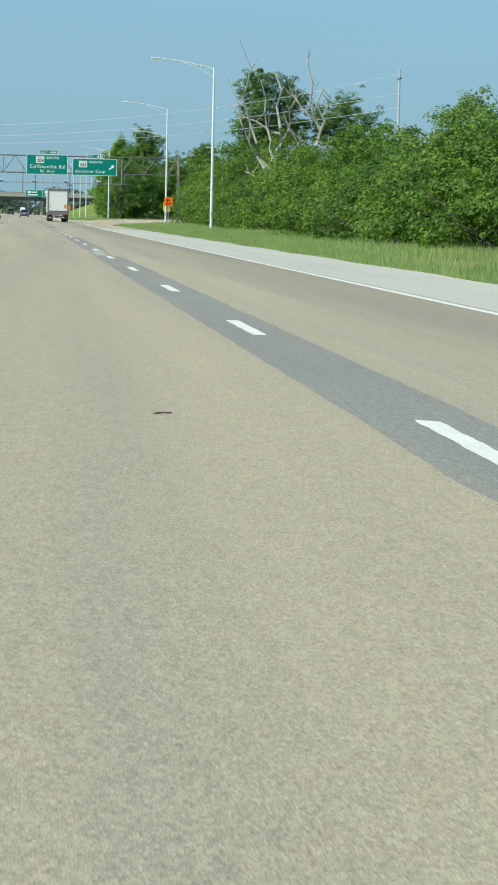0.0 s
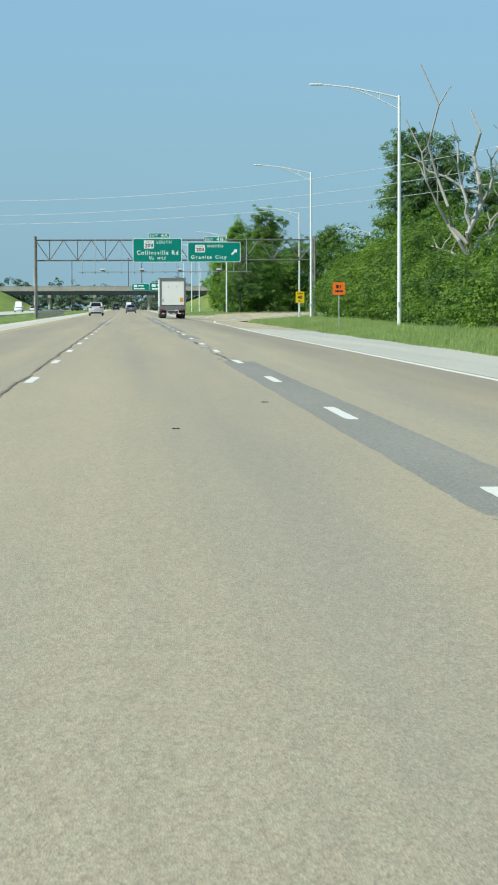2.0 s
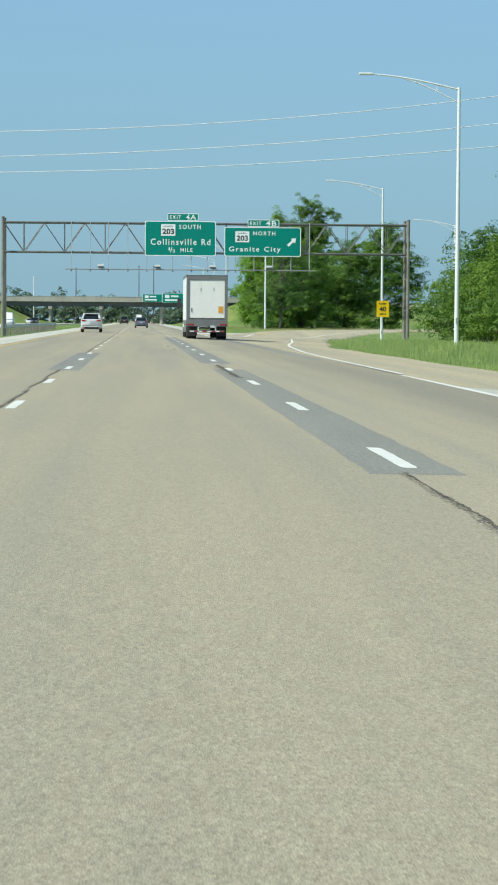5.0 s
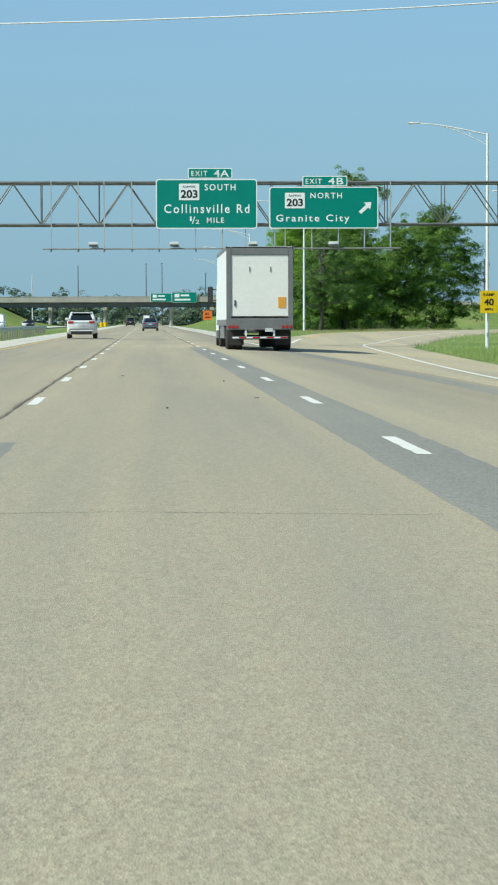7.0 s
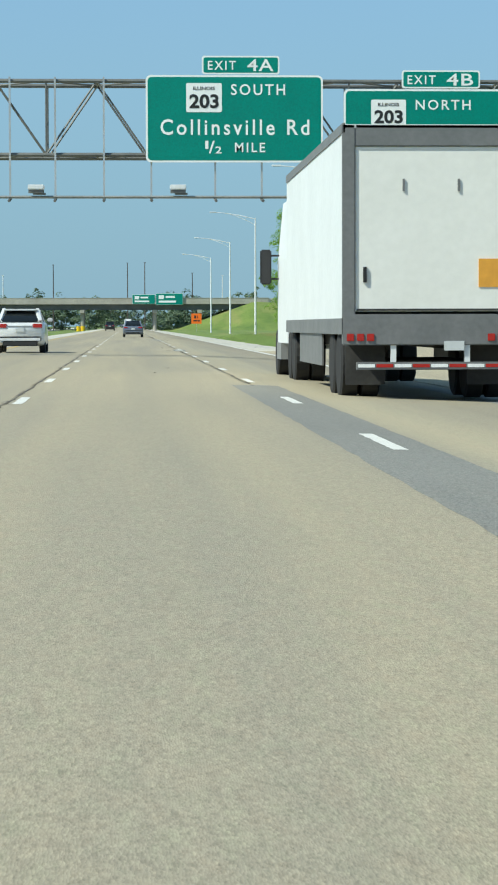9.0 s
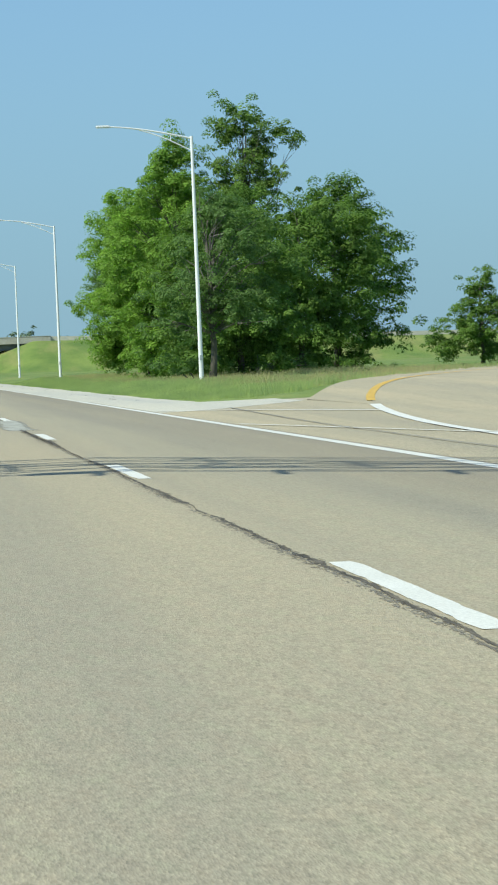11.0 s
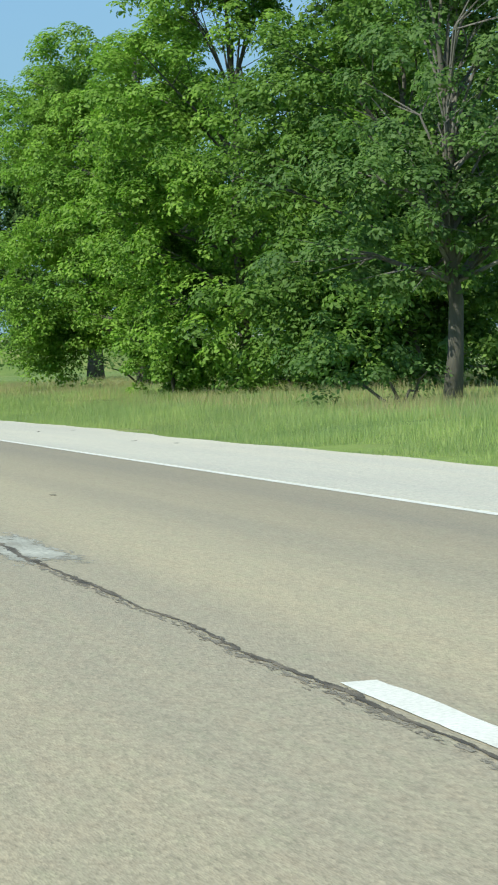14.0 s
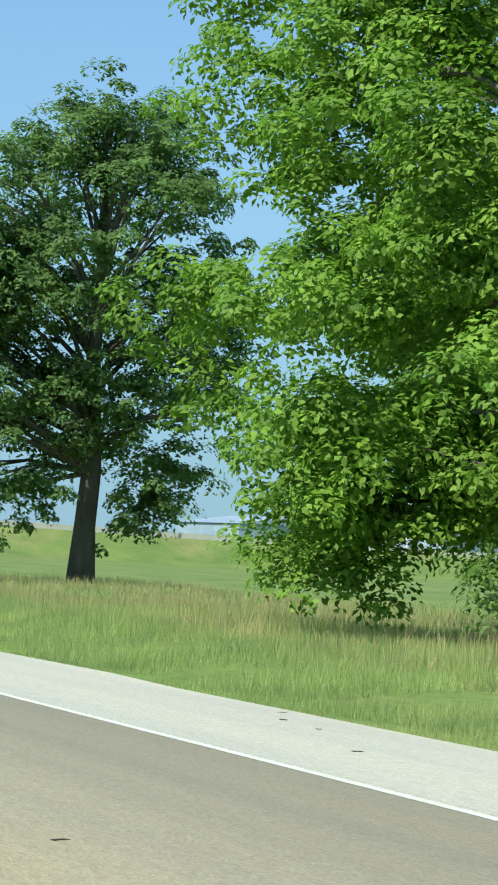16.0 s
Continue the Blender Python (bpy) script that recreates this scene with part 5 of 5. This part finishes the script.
tree("dark green spreading tree above mown grass", 28.3, 514, gz(28.3, 514), 12.4, 0.3, [(0, 0, 7.4, 4.2, 4.0, 3.6), (3.0, 0.4, 5.6, 2.6, 2.4, 2.0), (-2.4, -0.4, 5.6, 3.0, 3.0, 3.0), (3.9, 0, 10.4, 1.7, 1.6, 1.7), (4.8, 0, 8.6, 1.2, 1.2, 1.3), (0.6, 0, 11.6, 2.6, 2.4, 1.5), (1.6, -0.4, 2.7, 2.2, 2.1, 1.3), (-2.2, -0.8, 2.2, 2.2, 2.0, 1.4), (-0.4, -0.8, 1.2, 2.4, 2.0, 1.0)], 820, 95, 0.8, 0.22, LEAF_MID, 15, 34, 0.2, 0.45, 0.14)
tree("young bright green tree at the edge of the clump", 15.3, 499.5, gz(15.3, 499.5), 5.9, 0.09, [(0, 0, 2.7, 1.5, 1.4, 2.0), (0, 0, 4.6, 0.8, 0.8, 1.0), (0.3, -0.1, 1.1, 1.4, 1.3, 0.8)], 170, 120, 0.45, 0.13, LEAF_BRIGHT, 16, 14, 0.15)
tree("green tree with a dark trunk inside the clump", 27.8, 535, gz(27.8, 535), 13.0, 0.34, [(0, 0, 8.2, 4.2, 4.0, 4.0), (-2.2, 0, 5.4, 2.6, 2.6, 2.2), (2.0, 0, 5.2, 2.6, 2.6, 2.0)], 420, 80, 0.85, 0.22, LEAF_MID, 25, 26, 0.2, 0.45, 0.15)
tree("large dark oak with a thick trunk and open crown", 25.6, 567, gz(25.6, 567), 20.5, 0.56, [(0.4, 0, 13.2, 4.6, 5.0, 4.4), (-3.6, 0, 8.4, 2.8, 2.8, 2.8), (3.2, 0.5, 8.8, 2.6, 2.8, 3.0), (-3.6, -0.5, 5.2, 2.6, 2.4, 1.5), (2.8, -0.6, 4.8, 2.4, 2.2, 1.5), (0.2, -0.5, 7.4, 2.8, 2.6, 1.6), (-5.4, 0, 10.0, 2.8, 2.8, 3.4), (-5.8, 0, 6.4, 2.2, 2.2, 1.5), (1.9, -0.8, 2.4, 1.1, 1.0, 0.8), (-2.6, -0.8, 3.2, 1.5, 1.3, 0.7), (1.6, 0, 16.3, 2.6, 2.4, 1.6), (-1.4, 0, 16.3, 2.6, 2.4, 1.6), (-4.4, 0, 13.2, 2.5, 2.5, 2.8), (-6.5, 0, 8.2, 1.9, 1.9, 2.2), (-5.6, 0, 3.9, 1.9, 1.9, 1.5), (-3.2, 0, 11.0, 2.6, 2.6, 2.6)], 1800, 80, 0.72, 0.215, LEAF_DARK, 17, 64, 0.2, 0.4, 0.1)
tree("broad green tree with dark lower boughs on grass", 37.2, 549, gz(37.2, 549), 17.4, 0.4, [(0, 0, 11.0, 5.2, 5.0, 4.8), (-3.5, 0, 6.0, 3.2, 3.0, 3.0), (3.6, 0, 8.0, 3.0, 3.0, 3.2), (0.5, 0, 14.4, 3.2, 3.0, 2.2), (-1.2, -1.0, 2.6, 3.6, 3.0, 1.9), (3.2, -0.6, 3.2, 2.6, 2.4, 1.8), (5.0, 0, 10.8, 1.5, 1.5, 1.7), (-0.5, -0.8, 1.1, 3.0, 2.4, 0.9)], 850, 78, 0.95, 0.28, LEAF_MID, 18, 30, 0.2, 0.45, 0.08)
tree("small wind-shaped tree alone on the grass", 56.3, 573, gz(56.3, 573), 10.6, 0.24, [(-1.4, 0, 4.2, 2.8, 2.8, 2.4), (0.1, 0, 8.4, 1.6, 1.6, 1.7), (3.8, 0, 5.6, 1.7, 1.6, 1.3), (-3.6, 0, 2.2, 1.9, 1.8, 1.1), (0.9, 0, 2.0, 2.4, 2.2, 1.2), (1.6, 0, 5.6, 2.0, 2.0, 1.8)], 640, 66, 0.62, 0.22, LEAF_MID, 19, 22, 0.2, 0.35, 0.1, bough=5)
# tall trees behind the hedge
tree("tall dense green tree rising behind the hedge", 30.8, 335, gz(30.8, 335), 22, 0.4, [(0, 0, 15.8, 4.4, 4.6, 5.2), (-2.6, 0, 12.8, 2.6, 3.0, 3.2), (2.8, 0, 15.2, 2.6, 3.0, 4.0), (-1.6, 0, 18.2, 2.6, 2.6, 2.4), (0.6, 0, 10.8, 4.0, 3.6, 3.2)], 900, 66, 0.8, 0.25, LEAF_DARK, 21, 30, 0.3, 0.3, 0.0, name="tall_tree")
tree("round topped green tree behind the hedge", 41.5, 333, gz(41.5, 333), 19, 0.36, [(0, 0, 13.6, 4.4, 4.2, 5.0), (2.4, 0, 10.4, 3.4, 3.2, 3.4), (-2.2, 0, 11.6, 2.6, 2.6, 3.8)], 650, 64, 0.8, 0.25, LEAF_DARK, 22, 26, 0.3, 0.35, 0.0, name="tall_tree")
for i, (x, y, h) in enumerate([(40, 232, 12.5), (46, 240, 13.5), (35, 205, 10.5), (52, 262, 14), (21, 262, 9.0), (24, 285, 9.5), (29, 300, 11)]):
    tree("leafy green tree standing behind the hedge", x, y, gz(x, y), h, 0.25, [(0, 0, h * 0.66, 3.8, 3.8, h * 0.32), (1.6, 0.4, h * 0.45, 3.0, 3.0, h * 0.28), (-1.6, 0, h * 0.45, 3.0, 3.0, h * 0.28)], 330, 46, 0.95, 0.3, LEAF_MID if i % 2 else LEAF_HEDGE, 30 + i, 18, 0.2, name="tall_tree")


def shrub(x, y, r, h, seed, mat=LEAF_HEDGE, leaf=0.195, leaves=46, label="dense green shrub in an overgrown roadside hedge", group="shrubs of the hedge"):
    g = np.random.default_rng(seed)
    s = thing("shrub", label, "shrub", (x, y, gz(x, y)), 0, group)
    lobes = [(0, 0, h * 0.5, r, r, h * 0.5)] + [(g.normal() * r * 0.45, g.normal() * r * 0.45, h * (0.35 + 0.4 * g.random()), r * 0.6, r * 0.6, h * 0.3) for k in range(4)]
    c, p, nrm = crown_points(lobes, int(31 * r * h / 2.2), leaves, 0.68, g, hollow=0.6, gap=0.12)
    keep = p[:, 2] > 0.03
    leaf_sheet("foliage", p[keep], nrm[keep], leaf * (0.6 + 0.8 * g.random(keep.sum())), mat, s, seed, tri=True)
    bm = bmesh.new()
    for i in g.permutation(len(c))[:12]:
        e = Vector(c[i])
        a = Vector((g.normal() * 0.2, g.normal() * 0.2, -0.1))
        tube(bm, [a, a.lerp(e, 0.5) + Vector((0, 0, 0.25)), e], [0.05, 0.035, 0.01], 5)
    part("branchwork", bm, BARK, s)
    return s


rng = random.Random(8)
y = 34.0
i = 0
while y < 318:
    front = float(np.interp(y, [30, 150, 200, 270, 318], [14.8, 15.2, 16.2, 18.2, 20.0]))
    h = 4.6 + 1.0 * math.sin(y * 0.09) + rng.uniform(-0.5, 0.7) + (0.6 if y > 190 else -1.0 if y < 125 else -0.3)
    dip = 1.0 if 160 < y < 218 else 0.0
    h -= dip
    shrub(front + rng.uniform(0, 0.8), y, rng.uniform(1.9, 2.5), h, 100 + i)
    if i % 2 == 0:
        shrub(front + 4.2 + rng.uniform(0, 1.0), y + 1, rng.uniform(2.3, 3.0), h - 1.1 * dip + rng.uniform(0.6, 1.7), 300 + i, LEAF_MID if i % 4 else LEAF_HEDGE, 0.25, 32)
    y += rng.uniform(2.5, 3.3)
    i += 1


# dark undergrowth at the feet of the clump past the exit
for i, (x, y, r, h) in enumerate([(17.3, 513.6, 1.2, 1.6), (18.6, 514.4, 0.9, 1.1), (27.0, 533.6, 0.9, 1.0), (19.0, 497.0, 1.2, 1.1), (15.8, 477.2, 0.8, 0.8), (24.2, 500.0, 1.4, 1.2)]):
    shrub(x, y, r, h, 500 + i, LEAF_DARK, 0.13, 60, "low dark undergrowth at the foot of a tree", "undergrowth")


def dead_tree(x, y, height, lean, seed, limbs):
    """A bleached dead tree: a bare leader and forking limbs (height of the fork, sideways reach, rise)."""
    s = thing("dead_tree", "bleached leafless dead tree standing behind the hedge", "tree", (x, y, gz(x, y)), 0, "dead trees")
    g = random.Random(seed)

    def crooked(a, b, n):
        return [a.lerp(b, k / n) + Vector((g.uniform(-1, 1), g.uniform(-1, 1), 0.4 * g.uniform(-1, 1))) * 0.05 * (b - a).length * (0 < k < n) for k in range(n + 1)]

    leader = crooked(Vector((0, 0, -0.2)), Vector((lean, 0.3, height)), 9)
    part("trunk", tube(bmesh.new(), leader, [0.26 * (1 - 0.085 * k) for k in range(10)], 8), DEADWOOD, s)
    for fork, reach, rise in limbs:
        k = fork / height * 9
        a = leader[int(k)].lerp(leader[min(9, int(k) + 1)], k - int(k))
        b = a + Vector((reach, g.uniform(-0.5, 0.5) * abs(reach), rise))
        bend = crooked(a, b, 6)
        for q in range(1, 6):
            bend[q].z -= 0.12 * rise * math.sin(math.pi * q / 6)
        r = 0.17 * (1 - 0.5 * fork / height)
        bm = bmesh.new()
        tube(bm, bend, [r * (1 - 0.12 * q) for q in range(7)], 7)
        for q in (3, 4, 5):
            tip = bend[q] + Vector((g.uniform(-0.9, 0.9), g.uniform(-0.6, 0.6), g.uniform(0.5, 1.5)))
            tube(bm, crooked(bend[q], tip, 3), [r * 0.4, r * 0.32, r * 0.25, r * 0.16], 5)
        part("limb", bm, DEADWOOD, s)
    return s


dead_tree(19.9, 216, 13.6, -0.3, 4, [(4.5, -4.0, 8.8), (5.4, -3.1, 11.2), (4.9, 2.6, 3.6), (6.4, -1.2, 6.8), (7.4, 1.2, 5.2), (4.2, 1.7, 1.6), (4.6, -2.2, 0.7), (8.4, -4.6, 2.6)])
dead_tree(21.2, 200, 11.6, 0.7, 9, [(7.0, -2.9, 2.4), (8.4, -2.7, 3.4), (9.4, 0.7, 1.9), (8.2, -1.2, 6.8), (6.6, 1.5, 1.2)])


# ---- tall grass ----
def blades(name, label, count, area, h0, h1, width, seed, mat=BLADES, thin=-0.35):
    """Upright grass blades, bent a little, over an area of the verge."""
    g = np.random.default_rng(seed)
    x0, x1, y0, y1 = area
    x = x0 + (x1 - x0) * g.random(count) ** 1.25
    y = y0 + (y1 - y0) * g.random(count)
    tuft = np.array([noise.noise((a * 0.45, b * 0.45, seed)) for a, b in zip(x, y)])
    keep = (tuft > thin)
    keep &= np.array([not on_ramp(a, b, 0.9) and not on_ramp(a + 2.45, b) and not (386 < b < 432 and a < past_edge(b) + 0.05) and not (332 < b < 402 and a < along(RAMP_L, b) + 0.3) and not (240 < b < 395 and a < along(RAMP_R, b) + 2.9 and a > along(RAMP_L, b) - 1) for a, b in zip(x, y)])
    x, y, tuft = x[keep], y[keep], tuft[keep]
    z = np.array([ground_z(a, b) for a, b in zip(x, y)]) - 0.03
    k = len(x)
    h = (h0 + (h1 - h0) * g.random(k)) * (0.75 + 0.6 * np.clip(tuft + 0.3, 0, 1)) * np.clip(0.35 + (x - x0) / 2.0, 0.3, 1)
    a = g.random(k) * math.tau
    w = width * (0.6 + 0.8 * g.random(k))
    lean = g.normal(size=(k, 2)) * 0.22 * h[:, None]
    base = np.stack([x, y, z], 1)
    side = np.stack([np.cos(a), np.sin(a), 0 * a], 1) * (w / 2)[:, None]
    tip = base + np.stack([lean[:, 0], lean[:, 1], h], 1)
    pts = np.stack([base - side, base + side, tip], 1).reshape(-1, 3)
    me = bpy.data.meshes.new(name)
    me.vertices.add(3 * k)
    me.vertices.foreach_set("co", pts.astype(np.float32).ravel())
    me.loops.add(3 * k)
    me.loops.foreach_set("vertex_index", np.arange(3 * k, dtype=np.int32))
    me.polygons.add(k)
    me.polygons.foreach_set("loop_start", np.arange(0, 3 * k, 3, dtype=np.int32))
    me.update(calc_edges=True)
    me.validate()
    me.materials.append(mat)
    return tagged(new(name, me), label, "grass", kind="stuff")


blades("tall_grass", "tall pale green grass along the shoulder", 440000, (7.1, 18.0, 396, 545), 0.10, 0.30, 0.011, 3)
blades("dry_grass", "brown seeding grass below the trees", 130000, (10.5, 30, 405, 575), 0.2, 0.44, 0.016, 9, STRAW, -0.12)
blades("verge_grass", "rough green grass before the hedge", 120000, (7.0, 15.5, 30, 330), 0.14, 0.38, 0.028, 4)
blades("brown_weeds", "reddish brown dry weeds at the edge of the shoulder", 1800, (7.2, 10.0, 194, 214), 0.12, 0.34, 0.03, 12, STRAW, 0.0)
blades("island_grass", "rough green grass beside the ramp", 16000, (11.5, 30, 250, 400), 0.14, 0.34, 0.04, 6)
blades("field_grass", "rough green grass under the trees", 60000, (17, 60, 420, 600), 0.12, 0.3, 0.04, 7)
blades("median_grass", "green grass of the highway median", 16000, (-21, -10.5, 120, 600), 0.1, 0.3, 0.07, 8)


# ---- power lines ----
def power_pole(x, y, h):
    z = ground_z(x, y)
    s = thing("power_pole", "tall wooden power pole with a cross arm", "pole", (x, y, z - 0.2), 0, "power poles")
    part("pole", tube(bmesh.new(), [(0, 0, 0), (0, 0, h)], [0.17, 0.11], 10), WIRE, s)
    part("cross_arm", boxes((-0.08, 0.08, -1.2, 1.2, h - 1.0, h - 0.85)), DARKPOLE, s)
    return s


def cable_y(x):
    return 271.5 + 0.12 * x


# height over the road's middle, slope and sag of each cable
CABLES = [(10.65, 0.0747, 0.0023), (9.46, 0.0714, 0.0018), (8.58, 0.0574, 0.0017)]
power_pole(39.6, cable_y(39.6), 17.9)
power_pole(-70, cable_y(-70), 17.6)
for base, slope, sag in CABLES:
    pts = [(x, cable_y(x), base + slope * x + sag * x * x) for x in np.linspace(-70, 39.6, 45)]
    cable = part("power_cable", tube(bmesh.new(), pts, 0.022, 6), CABLE)
    tagged(cable, "pale overhead cable hanging across the highway", "cable", "overhead cables")


# ---- far things ----
def far_pole(x, y, h, mat):
    z = ground_z(x, y)
    s = thing("tall_pole", "thin tall pole standing far off by the crossroad", "pole", (x, y, z - 0.3), 0, "far poles")
    part("shaft", tube(bmesh.new(), [(0, 0, 0), (0, 0, h)], [0.19, 0.11] if y > 800 else [0.12, 0.08], 8), mat, s)
    part("head", boxes((-0.3, 0.3, -0.12, 0.12, h, h + 0.15)), mat, s)
    return s


for x, y, h, mat in [(-22, 940, 18, DARKPOLE), (-35, 930, 15, ALU), (-2, 1000, 20, DARKPOLE), (3, 990, 20, DARKPOLE), (16, 960, 16, DARKPOLE), (24, 950, 15, ALU), (95, 918, 13, DARKPOLE), (108, 922, 13, ALU), (146, 900, 13, DARKPOLE), (136, 905, 8.6, DARKPOLE), (64.5, 590, 10.8, DARKPOLE), (205, 918, 12, ALU)]:
    far_pole(x, y, h, mat)
for i in range(46):
    rr = random.Random(900 + i)
    x, y = (-420 + i * 17 + rr.uniform(-6, 6), rr.uniform(1120, 1260)) if i < 30 else (-250 + (i - 30) * 6.5, rr.uniform(960, 1020))
    if i >= 30:
        x = -48 - (i - 30) * 9
        y = rr.uniform(950, 1010)
    h = rr.uniform(9, 13)
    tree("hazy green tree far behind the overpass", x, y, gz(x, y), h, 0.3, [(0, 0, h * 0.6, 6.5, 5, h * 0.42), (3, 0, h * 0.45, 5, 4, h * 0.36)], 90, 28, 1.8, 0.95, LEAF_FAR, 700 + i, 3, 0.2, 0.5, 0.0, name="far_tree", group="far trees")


for i in range(34):
    rr = random.Random(1500 + i)
    x, y, h = -130 + i * 5.2 + rr.uniform(-2, 2), rr.uniform(990, 1060), rr.uniform(9.0, 12.0) if i < 24 else rr.uniform(6.5, 8.0)
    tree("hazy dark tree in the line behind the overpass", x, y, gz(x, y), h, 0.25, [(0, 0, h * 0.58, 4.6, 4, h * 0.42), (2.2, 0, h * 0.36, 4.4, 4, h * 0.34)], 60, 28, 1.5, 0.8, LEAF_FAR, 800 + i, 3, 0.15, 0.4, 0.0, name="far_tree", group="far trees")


def warehouse(x, y, w, d, h, turn):
    s = thing("warehouse", "long pale metal warehouse far beyond the trees", "building", (x, y, ground_z(x, y) - 0.2), turn)
    part("wall", boxes((-w / 2, w / 2, -d / 2, d / 2, 0, h)), BUILDING, s)
    part("roof", prism([(-w / 2 - 0.5, h), (w / 2 + 0.5, h), (0, h + 2.2)], -d / 2 - 0.4, d / 2 + 0.4), BUILDING, s)
    for k in range(9):
        px_ = -w / 2 + (k + 0.5) * w / 9
        part("loading_door", boxes((px_ - 2, px_ + 2, -d / 2 - 0.1, -d / 2, 0.8, 4.6)), SIGN_WHITE if k % 3 else TRIM, s)
    return s


warehouse(290, 1010, 110, 40, 15, 15)
warehouse(430, 1060, 90, 40, 13, 10)
warehouse(212, 1010, 30, 30, 10, 8)

arch = thing("far_arch", "huge pale steel arch in the haze on the horizon", "monument", (1085, 4568, 0), 18)
pts = []
for k in range(41):
    u = -1 + 2 * k / 40
    pts.append((60 * u, 0, 136 * (1 - (math.cosh(2.75 * u) - 1) / 6.85)))
part("span", tube(bmesh.new(), pts, [4.6 - 2.0 * math.cos((k - 20) / 20 * 1.4) for k in range(41)], 3), HAZE, arch)


# ---- scraps on the paving ----
def scrap(x, y, length, width, seed):
    g = random.Random(seed)
    bm = bmesh.new()
    length *= 0.3 if x > 4 else 0.15
    width *= 0.42
    pts = [(length * (k / 4 - 0.5), 0.02 * g.uniform(-1, 1), 0.45 * width + 0.0025 * g.random()) for k in range(5)]
    tube(bm, pts, [width * 0.2, width * 0.5, width * 0.4, width * 0.5, width * 0.15], 6)
    s = part("tyre_scrap", bm, DEBRIS)
    s.matrix_world = pose(x, y, road_z(x, y) + (0.006 if x > 3.9 else 0.0015), 0, 0, g.uniform(-30, 30))
    return tagged(s, "small dark scrap of rubber lying on the paving", "debris", "scraps on the paving")


SCRAPS = [(5.6, 431, 0.35, 0.025), (5.2, 434, 0.3, 0.02), (5.9, 413, 0.4, 0.025), (5.35, 416.7, 0.5, 0.03), (5.29, 414.7, 0.45, 0.03), (6.2, 425.5, 0.5, 0.03), (-0.66, 382.6, 0.5, 0.04), (-0.24, 387.2, 0.9, 0.03), (-0.54, 372.7, 1.2, 0.03),
          (5.4, 467, 0.3, 0.02), (6.0, 458, 0.3, 0.02), (2.76, 468.3, 0.9, 0.02), (5.36, 476.6, 0.35, 0.02), (0.58, 445.0, 0.5, 0.02), (-0.11, 442.7, 0.4, 0.02), (5.66, 459.5, 0.3, 0.02), (6.32, 468.5, 0.3, 0.02), (0.61, 458.1, 0.5, 0.02), (0.58, 489.8, 0.6, 0.02),
          (6.06, 500.7, 0.25, 0.03), (5.93, 499.6, 0.2, 0.02), (5.06, 496.9, 0.35, 0.025), (6.69, 502.2, 0.6, 0.015), (1.19, 440.9, 0.4, 0.02), (-0.64, 87.7, 0.6, 0.03), (-1.79, 81.4, 0.5, 0.03), (-0.85, 253.7, 0.3, 0.04), (-2.67, 257.7, 0.4, 0.03), (-0.7, 244.1, 0.5, 0.03),
          (-1.97, 239.9, 0.2, 0.05), (-1.28, 329.7, 0.6, 0.03), (-1.66, 323.5, 0.4, 0.03), (-1.39, 13.4, 0.9, 0.025)]
for i, (x, y, l, w) in enumerate(SCRAPS):
    scrap(x, y, l, w, i)
